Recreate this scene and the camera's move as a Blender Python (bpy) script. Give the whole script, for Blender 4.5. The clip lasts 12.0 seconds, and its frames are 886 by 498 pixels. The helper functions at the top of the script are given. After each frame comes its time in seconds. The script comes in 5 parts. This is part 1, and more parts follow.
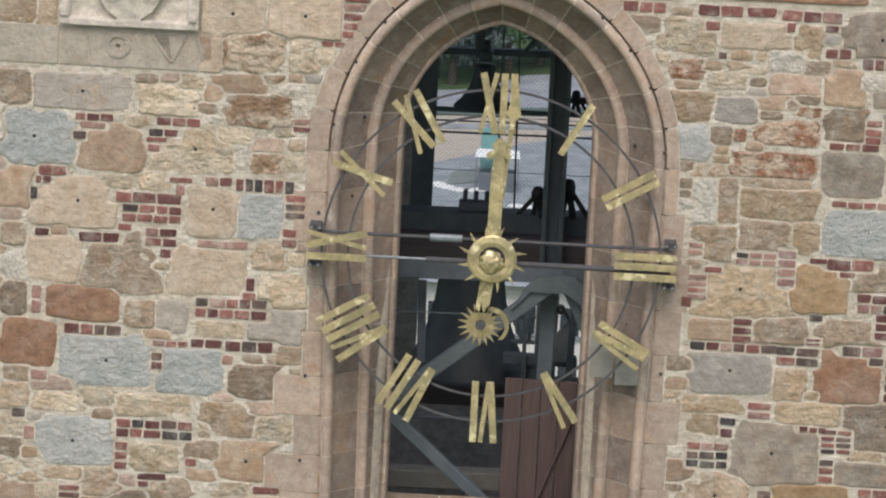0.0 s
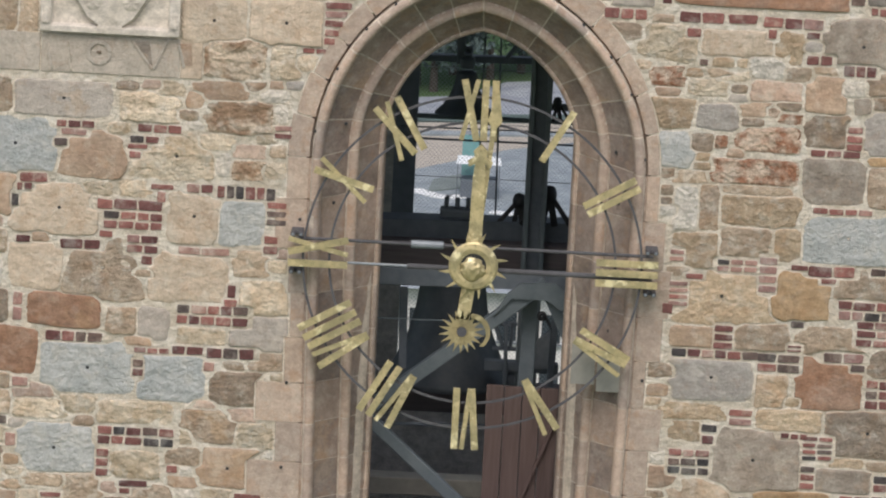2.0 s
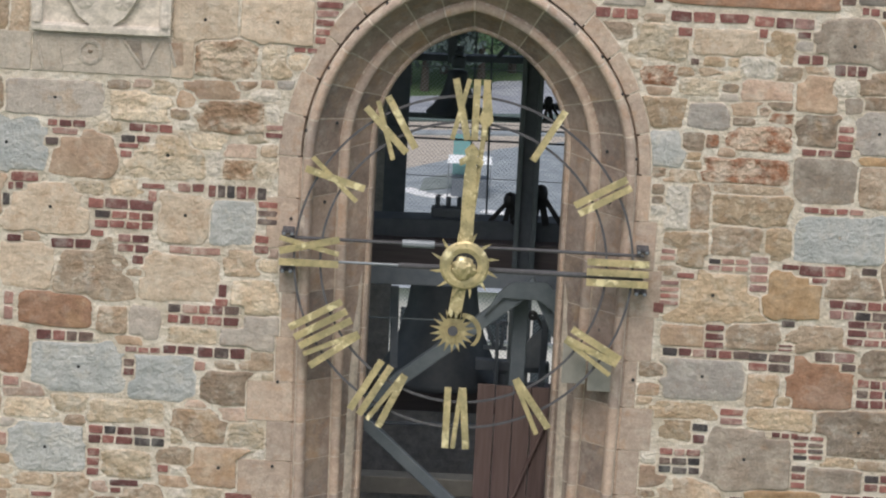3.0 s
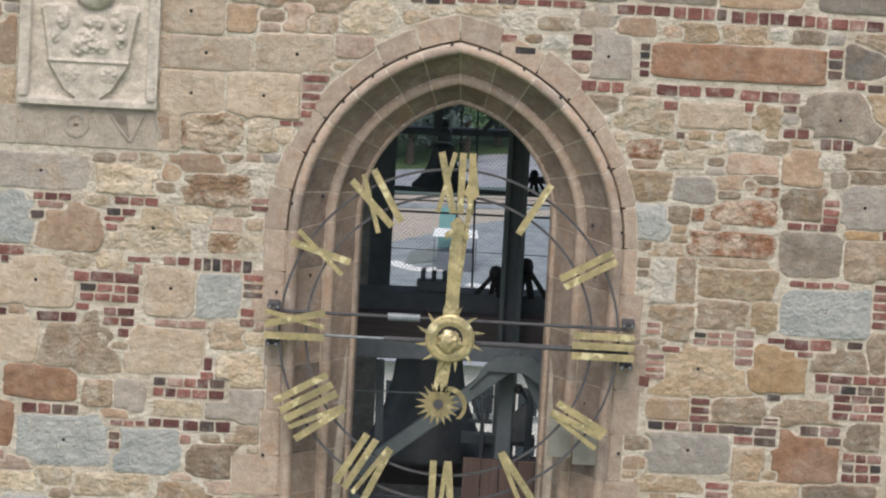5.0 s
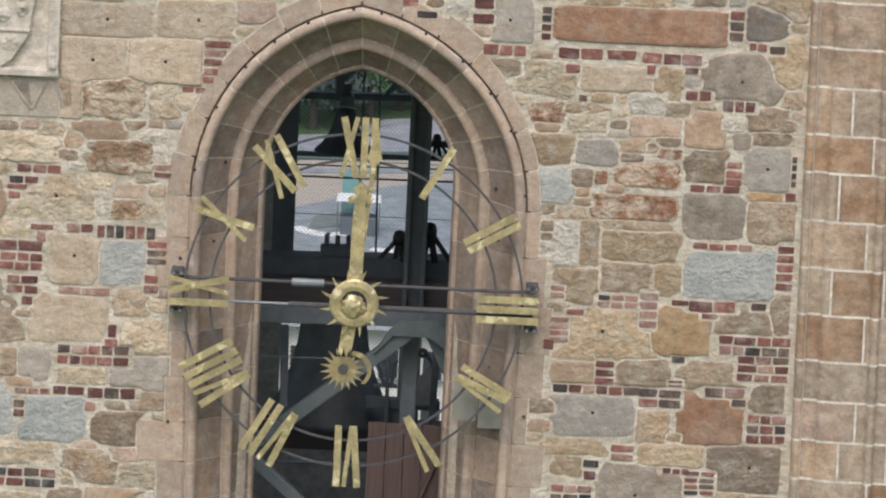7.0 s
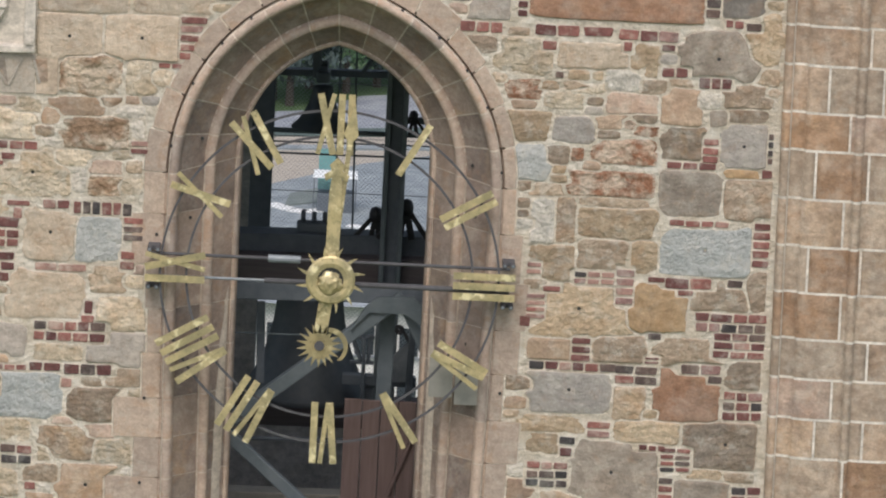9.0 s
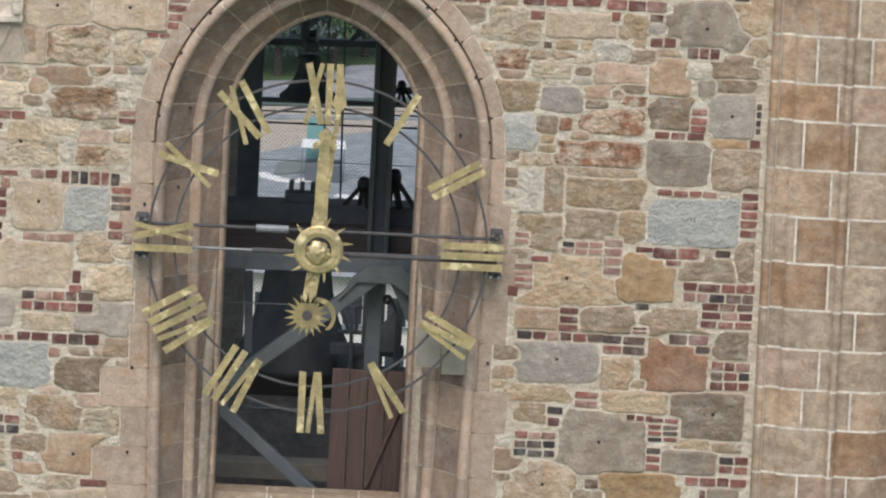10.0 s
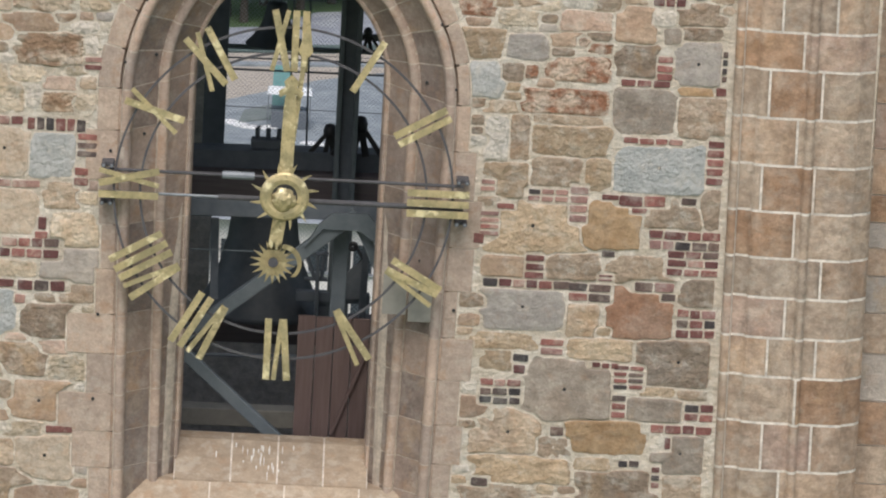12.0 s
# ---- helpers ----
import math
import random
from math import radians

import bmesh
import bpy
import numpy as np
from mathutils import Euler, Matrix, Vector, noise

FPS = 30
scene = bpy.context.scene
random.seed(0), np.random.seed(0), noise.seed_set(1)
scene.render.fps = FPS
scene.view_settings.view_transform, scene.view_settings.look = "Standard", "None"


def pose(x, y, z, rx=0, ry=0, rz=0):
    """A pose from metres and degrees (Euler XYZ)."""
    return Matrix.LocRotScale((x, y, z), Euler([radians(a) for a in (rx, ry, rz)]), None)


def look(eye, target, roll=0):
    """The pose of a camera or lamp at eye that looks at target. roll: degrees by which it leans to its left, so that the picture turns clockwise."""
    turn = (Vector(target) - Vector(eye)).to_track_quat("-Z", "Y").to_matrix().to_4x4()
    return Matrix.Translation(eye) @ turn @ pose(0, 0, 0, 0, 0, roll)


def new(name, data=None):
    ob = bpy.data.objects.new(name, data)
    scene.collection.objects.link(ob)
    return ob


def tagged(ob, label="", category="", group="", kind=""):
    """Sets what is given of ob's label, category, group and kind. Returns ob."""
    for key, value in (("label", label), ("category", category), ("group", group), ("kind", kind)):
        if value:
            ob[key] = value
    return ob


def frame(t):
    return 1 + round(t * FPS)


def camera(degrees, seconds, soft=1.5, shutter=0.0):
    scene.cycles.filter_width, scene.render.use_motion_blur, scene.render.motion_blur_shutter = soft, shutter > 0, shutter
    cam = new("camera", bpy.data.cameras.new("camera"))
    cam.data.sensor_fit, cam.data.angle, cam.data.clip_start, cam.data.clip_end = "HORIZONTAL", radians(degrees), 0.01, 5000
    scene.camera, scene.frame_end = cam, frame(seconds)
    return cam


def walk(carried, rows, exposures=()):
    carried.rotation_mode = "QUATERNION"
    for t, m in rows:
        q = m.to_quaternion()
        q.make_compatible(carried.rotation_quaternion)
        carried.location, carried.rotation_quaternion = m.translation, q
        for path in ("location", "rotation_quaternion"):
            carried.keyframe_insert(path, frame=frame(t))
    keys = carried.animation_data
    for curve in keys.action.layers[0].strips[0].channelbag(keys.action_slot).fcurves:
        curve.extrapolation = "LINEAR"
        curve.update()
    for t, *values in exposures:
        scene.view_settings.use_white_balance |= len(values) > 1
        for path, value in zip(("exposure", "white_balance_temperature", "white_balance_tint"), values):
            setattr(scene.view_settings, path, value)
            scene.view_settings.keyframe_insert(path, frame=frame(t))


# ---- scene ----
# ---- camera: a long lens on one spot, turning by hand ----
cam = camera(9.445, 12.0, soft=2.1)
EYE = (0.000, -35.902, 27.589)
# seconds, tilt, roll, turn in degrees
ROWS = [
    (0.0, 78.050, 3.000, 0.540),
    (0.5, 78.164, 2.991, 0.563),
    (1.0, 78.198, 2.991, 0.456),
    (1.5, 78.159, 2.974, 0.382),
    (2.0, 78.133, 3.026, 0.340),
    (2.5, 78.134, 3.020, 0.256),
    (2.7, 78.078, 3.039, 0.239),
    (4.3, 78.735, 3.085, 0.282),
    (4.5, 78.768, 3.091, 0.231),
    (5.0, 78.921, 3.126, 0.128),
    (5.5, 79.033, 2.947, 0.146),
    (5.6, 79.142, 2.909, 0.127),
    (5.7, 79.225, 2.870, 0.155),
    (5.8, 79.223, 2.832, 0.210),
    (5.9, 79.230, 2.794, 0.179),
    (6.0, 79.164, 2.756, 0.211),
    (6.1, 78.727, 2.761, 0.215),
    (6.2, 78.589, 2.766, 0.190),
    (6.3, 78.587, 2.771, 0.180),
    (6.4, 78.587, 2.776, 0.116),
    (6.5, 78.590, 2.781, 0.028),
    (6.6, 78.582, 2.794, -0.166),
    (6.7, 78.591, 2.808, -0.545),
    (6.8, 78.609, 2.821, -0.878),
    (6.9, 78.605, 2.835, -0.905),
    (7.0, 78.595, 2.849, -0.941),
    (8.8, 78.504, 2.978, -1.128),
    (9.0, 78.359, 2.972, -1.210),
    (9.5, 78.216, 3.020, -1.298),
    (10.0, 78.043, 3.042, -1.358),
    (10.5, 77.688, 3.014, -1.449),
    (11.0, 77.489, 3.046, -1.687),
    (11.5, 77.472, 3.125, -1.762),
    (12.0, 77.500, 3.244, -1.761),
]
def aim(tilt, roll, turn):
    return Matrix.Translation(EYE) @ Matrix.Rotation(radians(turn), 4, "Z") @ Matrix.Rotation(radians(tilt), 4, "X") @ Matrix.Rotation(radians(roll), 4, "Z")


SKY, SUN = 0.155, 1.55
walk(cam, [(t, aim(tilt, roll, turn)) for t, tilt, roll, turn in ROWS], exposures=[(0.0, 0.04, 6470, 11), (12.0, 0.04, 6470, 11)])

# ---- light: an overcast day ----
world = bpy.data.worlds.new("overcast_sky")
scene.world = world
world.use_nodes = True
wn, wl = world.node_tree.nodes, world.node_tree.links
sky = wn.new("ShaderNodeTexSky")
sky.sky_type, sky.sun_disc = "NISHITA", False
sky.sun_elevation, sky.sun_rotation = radians(53), radians(187)
sky.air_density, sky.dust_density = 1.0, 3.0
grey = wn.new("ShaderNodeHueSaturation")
grey.inputs["Saturation"].default_value = 0.75
wl.new(sky.outputs[0], grey.inputs["Color"])
wl.new(grey.outputs[0], wn["Background"].inputs[0])
wn["Background"].inputs[1].default_value = SKY

sun = new("sun", bpy.data.lights.new("sun", "SUN"))
sun.data.energy, sun.data.angle, sun.data.color = SUN, radians(35), (1.0, 0.95, 0.88)
sun.matrix_world = look((-6, -45, 78), (0, 0, 18))


# ---- materials ----
def nodes_of(name):
    m = bpy.data.materials.new(name)
    m.use_nodes = True
    return m, m.node_tree.nodes, m.node_tree.links, m.node_tree.nodes["Principled BSDF"]


def mixer(n, l, fac, a, b, mode="MIX"):
    x = n.new("ShaderNodeMix")
    x.data_type, x.blend_type = "RGBA", mode
    for i, v in ((0, fac), (6, a), (7, b)):
        if hasattr(v, "links"):
            l.new(v, x.inputs[i])
        else:
            x.inputs[i].default_value = v
    return x.outputs[2]


def fractal(n, l, scale, detail=4.0, rough=0.6, stretch=None, shift=None):
    t = n.new("ShaderNodeTexNoise")
    t.inputs["Scale"].default_value, t.inputs["Detail"].default_value, t.inputs["Roughness"].default_value = scale, detail, rough
    l.new(placed(n, l, stretch, shift), t.inputs["Vector"])
    return t.outputs["Fac"]


def placed(n, l, stretch=None, shift=None):
    """The place in the world, squeezed along an axis or moved on by a piece's own number."""
    src = n.new("ShaderNodeNewGeometry").outputs["Position"]
    if stretch:
        v = n.new("ShaderNodeVectorMath")
        v.operation = "MULTIPLY"
        v.inputs[1].default_value = stretch
        l.new(src, v.inputs[0])
        src = v.outputs[0]
    if shift:
        v = n.new("ShaderNodeVectorMath")
        v.operation = "MULTIPLY_ADD"
        l.new(shift, v.inputs[0])
        v.inputs[1].default_value = (37.0, 91.0, 53.0)
        l.new(src, v.inputs[2])
        src = v.outputs[0]
    return src


def sums(n, l, how, a, b):
    m = n.new("ShaderNodeMath")
    m.operation = how
    for i, v in ((0, a), (1, b)):
        if hasattr(v, "links"):
            l.new(v, m.inputs[i])
        else:
            m.inputs[i].default_value = v
    return m.outputs[0]


def ramp(n, l, src, lo, hi):
    r = n.new("ShaderNodeMapRange")
    r.inputs[1].default_value, r.inputs[2].default_value = lo, hi
    l.new(src, r.inputs[0])
    return r.outputs[0]


def muted(c, k=0.12):
    """Weathered: a little towards its own grey."""
    g = 0.3 * c[0] + 0.55 * c[1] + 0.15 * c[2]
    return tuple(v + (g - v) * k for v in c)


def masonry(name, base, second, spread=0.45, relief=0.5, rough=0.92, grain=55.0, patch=4.5, pale=(0.66, 0.60, 0.51), lime=0.25, vary=0.14, blotch=0.24, stain=0.0, patchy=0.0, chip=0.0):
    """Stone: two colours in patches, speckle, lime wash in smears, a foreign tint and a tone of its own for each piece."""
    m, n, l, b = nodes_of(name)
    base, second = muted(base), muted(second)
    own = sums(n, l, "FRACT", sums(n, l, "ADD", n.new("ShaderNodeObjectInfo").outputs["Random"], n.new("ShaderNodeNewGeometry").outputs["Random Per Island"]), 0.0)
    other = sums(n, l, "FRACT", sums(n, l, "MULTIPLY", own, 7.31), 0.0)
    big = fractal(n, l, patch, 3, shift=own)
    big = sums(n, l, "ADD", big, sums(n, l, "MULTIPLY", sums(n, l, "SUBTRACT", own, 0.5), 1.6 * vary))
    col = mixer(n, l, ramp(n, l, big, 0.5 - spread / 2, 0.5 + spread / 2), (*base, 1), (*second, 1))
    tint = mixer(n, l, other, (0.31, 0.265, 0.235, 1), (0.50, 0.34, 0.19, 1))
    edge = ramp(n, l, fractal(n, l, 3.1, 5, rough=0.62, shift=other), 0.53, 0.60)
    col = mixer(n, l, sums(n, l, "MULTIPLY", edge, patchy), col, tint)
    fine = fractal(n, l, grain, 5, rough=0.7)
    col = mixer(n, l, 1.0, col, mixer(n, l, ramp(n, l, fine, 0.3, 0.7), (0.86, 0.85, 0.84, 1), (1.12, 1.11, 1.10, 1)), "MULTIPLY")
    mottle = fractal(n, l, 14.0, 6, rough=0.72, stretch=(0.8, 1.0, 1.1), shift=own)
    col = mixer(n, l, 1.0, col, mixer(n, l, ramp(n, l, mottle, 0.36, 0.64), (1 - blotch, 1 - blotch, 1 - blotch, 1), (1 + blotch, 1 + blotch, 1 + blotch, 1)), "MULTIPLY")
    col = mixer(n, l, sums(n, l, "MULTIPLY", ramp(n, l, fractal(n, l, 7.5, 5, rough=0.65, shift=own), 0.54, 0.64), stain), col, (0.40, 0.22, 0.11, 1))
    col = mixer(n, l, sums(n, l, "MULTIPLY", ramp(n, l, fractal(n, l, 8.0, 6, rough=0.7), 0.51, 0.62), lime), col, (*pale, 1))
    tone = mixer(n, l, own, (1 - vary, 1 - vary * 0.8, 1 - vary * 0.6, 1), (1 + vary, 1 + vary * 0.75, 1 + vary * 0.5, 1))
    l.new(mixer(n, l, 1.0, col, tone, "MULTIPLY"), b.inputs["Base Color"])
    b.inputs["Roughness"].default_value = rough
    b.inputs["Specular IOR Level"].default_value = 0.2
    bump = n.new("ShaderNodeBump")
    bump.inputs["Strength"].default_value, bump.inputs["Distance"].default_value = relief, 0.02
    hgt = sums(n, l, "ADD", sums(n, l, "MULTIPLY", fractal(n, l, 10.0, 7, rough=0.66), 2.2), fine)
    if chip:
        cells = n.new("ShaderNodeTexVoronoi")
        cells.inputs["Scale"].default_value = 19.0
        warp = n.new("ShaderNodeVectorMath")
        warp.operation = "MULTIPLY_ADD"
        wob = n.new("ShaderNodeTexNoise")
        wob.inputs["Scale"].default_value = 9.0
        l.new(placed(n, l), wob.inputs["Vector"])
        l.new(wob.outputs["Color"], warp.inputs[0])
        warp.inputs[1].default_value = (0.12, 0.12, 0.12)
        l.new(placed(n, l, (0.75, 1.0, 1.15), own), warp.inputs[2])
        l.new(warp.outputs[0], cells.inputs["Vector"])
        hgt = sums(n, l, "ADD", hgt, sums(n, l, "MULTIPLY", cells.outputs["Distance"], chip))
    l.new(hgt, bump.inputs["Height"])
    l.new(bump.outputs[0], b.inputs["Normal"])
    return m


STONE = {
    "grey": masonry("blue_grey_stone", (0.41, 0.43, 0.42), (0.54, 0.54, 0.52), relief=0.8, lime=0.3, vary=0.08, blotch=0.12, chip=0.5),
    "pale": masonry("pale_grey_stone", (0.385, 0.34, 0.30), (0.48, 0.43, 0.38), relief=0.6, lime=0.25, vary=0.12, blotch=0.12, stain=0.15, patchy=0.35),
    "tan": masonry("tan_sandstone", (0.415, 0.30, 0.205), (0.55, 0.43, 0.31), relief=0.8, lime=0.5, spread=0.3, stain=0.25, blotch=0.18, patchy=0.35, chip=0.6),
    "buff": masonry("buff_sandstone", (0.58, 0.445, 0.295), (0.73, 0.62, 0.47), lime=0.6, relief=0.9, spread=0.3, stain=0.22, blotch=0.18, patchy=0.22, chip=0.8),
    "honey": masonry("honey_sandstone", (0.445, 0.315, 0.195), (0.57, 0.445, 0.305), lime=0.4, relief=0.8, spread=0.3, stain=0.25, blotch=0.18, patchy=0.25, chip=0.6),
    "ochre": masonry("ochre_sandstone", (0.40, 0.245, 0.12), (0.48, 0.33, 0.185), relief=0.5, lime=0.15, stain=0.3, patchy=0.2),
    "brown": masonry("brown_sandstone", (0.40, 0.265, 0.18), (0.50, 0.37, 0.265), relief=0.6, lime=0.25, stain=0.3, patchy=0.35, blotch=0.16),
    "rust": masonry("rust_red_stone", (0.36, 0.165, 0.09), (0.62, 0.47, 0.35), spread=0.16, relief=1.0, patch=9, lime=0.4, vary=0.10, chip=0.8),
    "fleck": masonry("buff_stone_with_rust_flecks", (0.38, 0.24, 0.145), (0.66, 0.53, 0.39), spread=0.16, relief=1.0, patch=6, lime=0.4, vary=0.12, chip=0.9),
    "dark": masonry("grey_brown_stone", (0.305, 0.225, 0.16), (0.43, 0.335, 0.25), lime=0.4, relief=0.8, spread=0.3, stain=0.25, blotch=0.18, patchy=0.4, chip=0.6),
    "moss": masonry("weathered_grey_stone", (0.275, 0.225, 0.18), (0.385, 0.33, 0.275), lime=0.25, relief=0.6, spread=0.3, stain=0.2, blotch=0.16, patchy=0.35, vary=0.08),
    "slate": masonry("dark_grey_ashlar", (0.215, 0.185, 0.16), (0.31, 0.27, 0.235), relief=0.5, lime=0.12, vary=0.10, blotch=0.14, stain=0.2, patchy=0.3),
    "sand": masonry("light_sandstone", (0.53, 0.41, 0.295), (0.645, 0.525, 0.40), relief=0.6, lime=0.4, vary=0.12, stain=0.25, blotch=0.14, patchy=0.3, chip=0.4),
    "terra": masonry("red_brown_sandstone", (0.30, 0.155, 0.09), (0.365, 0.215, 0.14), relief=0.5, lime=0.12, vary=0.10, stain=0.2, patchy=0.3),
    "white": masonry("whitish_stone", (0.76, 0.70, 0.61), (0.66, 0.58, 0.48), lime=0.25, relief=0.9, vary=0.07, chip=0.8),
    "rose": masonry("pinkish_stone", (0.47, 0.325, 0.255), (0.54, 0.41, 0.32), stain=0.2, lime=0.35, patchy=0.2),
}
BRICK = {
    "red": masonry("red_brick", (0.19, 0.075, 0.065), (0.255, 0.11, 0.097), lime=0.3, relief=0.4, vary=0.3),
    "dark": masonry("burnt_dark_brick", (0.08, 0.068, 0.066), (0.135, 0.095, 0.085), lime=0.2, relief=0.4, vary=0.3),
    "pink": masonry("faded_pink_brick", (0.35, 0.185, 0.16), (0.36, 0.22, 0.18), lime=0.4, relief=0.4),
}
MORTAR = masonry("lime_mortar", (0.645, 0.55, 0.42), (0.82, 0.735, 0.61), relief=0.9, grain=75, blotch=0.13, patch=5.0, spread=0.3, lime=0.55, vary=0.0, pale=(0.83, 0.78, 0.69), chip=0.6)
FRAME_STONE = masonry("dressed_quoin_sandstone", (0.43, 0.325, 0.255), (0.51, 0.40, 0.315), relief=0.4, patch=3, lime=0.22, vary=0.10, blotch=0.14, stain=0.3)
# the splays are a darker brown than the quoins beside them
SPLAY_STONE = masonry("darker_brown_splay_stone", (0.275, 0.205, 0.168), (0.36, 0.28, 0.232), relief=0.4, patch=3, lime=0.2, vary=0.16, blotch=0.16, stain=0.25, patchy=0.3, spread=0.3)
ROLL_STONE = masonry("pinkish_moulding_stone", (0.42, 0.32, 0.26), (0.47, 0.36, 0.285), relief=0.2, patch=4, lime=0.2, vary=0.15, blotch=0.14, stain=0.3)
SILL_STONE = masonry("pale_sill_sandstone", (0.375, 0.285, 0.20), (0.445, 0.355, 0.255), relief=0.3, patch=3, lime=0.3, vary=0.08, blotch=0.14, stain=0.25)
FRAME_JOINT = masonry("tan_frame_joint", (0.52, 0.44, 0.35), (0.58, 0.50, 0.41), relief=0.3, lime=0.1, vary=0.0)
ASHLAR = masonry("ashlar_sandstone", (0.43, 0.33, 0.24), (0.47, 0.38, 0.29), relief=0.25, patch=2.5, lime=0.15, vary=0.14)
SHAFT_STONES = [
    masonry("pier_tan_stone", (0.425, 0.295, 0.205), (0.50, 0.375, 0.275), relief=0.5, lime=0.25, stain=0.25, vary=0.10, patchy=0.2, spread=0.3),
    masonry("pier_grey_stone", (0.405, 0.305, 0.225), (0.49, 0.385, 0.29), relief=0.5, lime=0.25, stain=0.2, vary=0.08, patchy=0.25, spread=0.3),
    masonry("pier_ochre_stone", (0.385, 0.23, 0.135), (0.455, 0.30, 0.195), relief=0.5, lime=0.2, stain=0.25, vary=0.10, patchy=0.3, spread=0.3),
    masonry("pier_pink_stone", (0.45, 0.31, 0.24), (0.51, 0.38, 0.295), relief=0.5, lime=0.25, stain=0.2, vary=0.08, patchy=0.3, spread=0.3),
]
FRIEZE_STONE = masonry("worn_frieze_stone", (0.42, 0.365, 0.30), (0.49, 0.43, 0.36), relief=0.5, lime=0.2, vary=0.06, stain=0.15, blotch=0.12)
JOINT = masonry("white_lime_joint", (0.66, 0.60, 0.52), (0.74, 0.68, 0.60), relief=0.3, lime=0.1, vary=0.0)
RELIEF = masonry("carved_white_limestone", (0.55, 0.485, 0.40), (0.64, 0.575, 0.50), relief=0.2, lime=0.1, vary=0.0, grain=90)
# pale base, so that the walls throw more light into the chamber
PLASTER = masonry("pale_room_plaster", (0.46, 0.44, 0.42), (0.56, 0.53, 0.50), relief=0.4, vary=0.0)


def gilt(name, base, worn, bright):
    m, n, l, b = nodes_of(name)
    col = mixer(n, l, ramp(n, l, fractal(n, l, 5.0, 4, rough=0.65), 0.42, 0.58), (*base, 1), (*worn, 1))
    col = mixer(n, l, ramp(n, l, fractal(n, l, 38.0, 6, rough=0.75), 0.55, 0.70), col, (0.20, 0.175, 0.095, 1))
    # pale patches are painted glints of sky on the gold
    col = mixer(n, l, ramp(n, l, fractal(n, l, 9.0, 3), 0.57, 0.66), col, (*bright, 1))
    l.new(col, b.inputs["Base Color"])
    b.inputs["Metallic"].default_value = 0.4
    rgh = n.new("ShaderNodeMapRange")
    rgh.inputs[3].default_value, rgh.inputs[4].default_value = 0.32, 0.6
    l.new(fractal(n, l, 25.0, 3), rgh.inputs[0])
    l.new(rgh.outputs[0], b.inputs["Roughness"])
    bump = n.new("ShaderNodeBump")
    bump.inputs["Strength"].default_value, bump.inputs["Distance"].default_value = 0.6, 0.03
    l.new(fractal(n, l, 7.0, 3), bump.inputs["Height"])
    l.new(bump.outputs[0], b.inputs["Normal"])
    return m


def paint(name, base, second, rough=0.5, metal=0.0, scale=12.0, spec=0.4):
    m, n, l, b = nodes_of(name)
    l.new(mixer(n, l, ramp(n, l, fractal(n, l, scale, 5), 0.35, 0.65), (*base, 1), (*second, 1)), b.inputs["Base Color"])
    b.inputs["Roughness"].default_value, b.inputs["Metallic"].default_value = rough, metal
    b.inputs["Specular IOR Level"].default_value = spec
    bump = n.new("ShaderNodeBump")
    bump.inputs["Strength"].default_value, bump.inputs["Distance"].default_value = 0.2, 0.005
    l.new(fractal(n, l, scale * 6, 4), bump.inputs["Height"])
    l.new(bump.outputs[0], b.inputs["Normal"])
    return m


def timber(name, base, second, along=(1.0, 1.0, 0.06)):
    m, n, l, b = nodes_of(name)
    streak = ramp(n, l, fractal(n, l, 45.0, 5, stretch=along), 0.3, 0.7)
    l.new(mixer(n, l, streak, (*base, 1), (*second, 1)), b.inputs["Base Color"])
    b.inputs["Roughness"].default_value = 0.8
    return m


GOLD = gilt("worn_gilding_with_glints", (0.60, 0.49, 0.265), (0.42, 0.355, 0.20), (0.88, 0.77, 0.47))
OLD_GOLD = gilt("tarnished_gilding_with_glints", (0.44, 0.355, 0.19), (0.30, 0.25, 0.135), (0.58, 0.49, 0.28))
IRON = paint("grey_ring_iron", (0.078, 0.076, 0.082), (0.11, 0.108, 0.112), 0.75, 0.0, spec=0.2)
# chamber metals: haze over the dark room is put into these lifted bases
STEEL = paint("hazed_blue_grey_steel_paint", (0.122, 0.148, 0.165), (0.16, 0.185, 0.20), 0.5)
DARK_STEEL = paint("hazed_dark_steel_paint", (0.112, 0.132, 0.155), (0.15, 0.168, 0.19), 0.55)
BRONZE = paint("hazed_bell_bronze", (0.062, 0.074, 0.086), (0.085, 0.095, 0.106), 0.55, 0.1)
SLEEVE = paint("light_grey_sleeve", (0.19, 0.21, 0.23), (0.26, 0.28, 0.30), 0.5, 0.2)
BLACK = paint("black_iron_and_hole_shade", (0.035, 0.036, 0.04), (0.055, 0.054, 0.056), 0.5, 0.3)
WOOD = timber("red_brown_boards", (0.085, 0.055, 0.05), (0.145, 0.10, 0.09))
DARK_WOOD = timber("dark_beam_wood", (0.12, 0.098, 0.10), (0.165, 0.14, 0.14), along=(0.06, 1, 1))
NET = paint("netting_wire", (0.22, 0.23, 0.25), (0.3, 0.31, 0.33), 0.5, 0.2)
LEAD = paint("lead_sheet", (0.27, 0.26, 0.23), (0.34, 0.32, 0.28), 0.6, 0.1)


# ---- mesh helpers ----
def mesh_of(name, bm, material):
    bmesh.ops.recalc_face_normals(bm, faces=bm.faces[:])
    me = bpy.data.meshes.new(name)
    bm.to_mesh(me)
    bm.free()
    me.materials.append(material)
    return me


def part(name, bm, material, parent=None, label=""):
    """One mesh object under a thing or a part."""
    ob = new(name, mesh_of(name, bm, material))
    ob.parent = parent
    return tagged(ob, label)


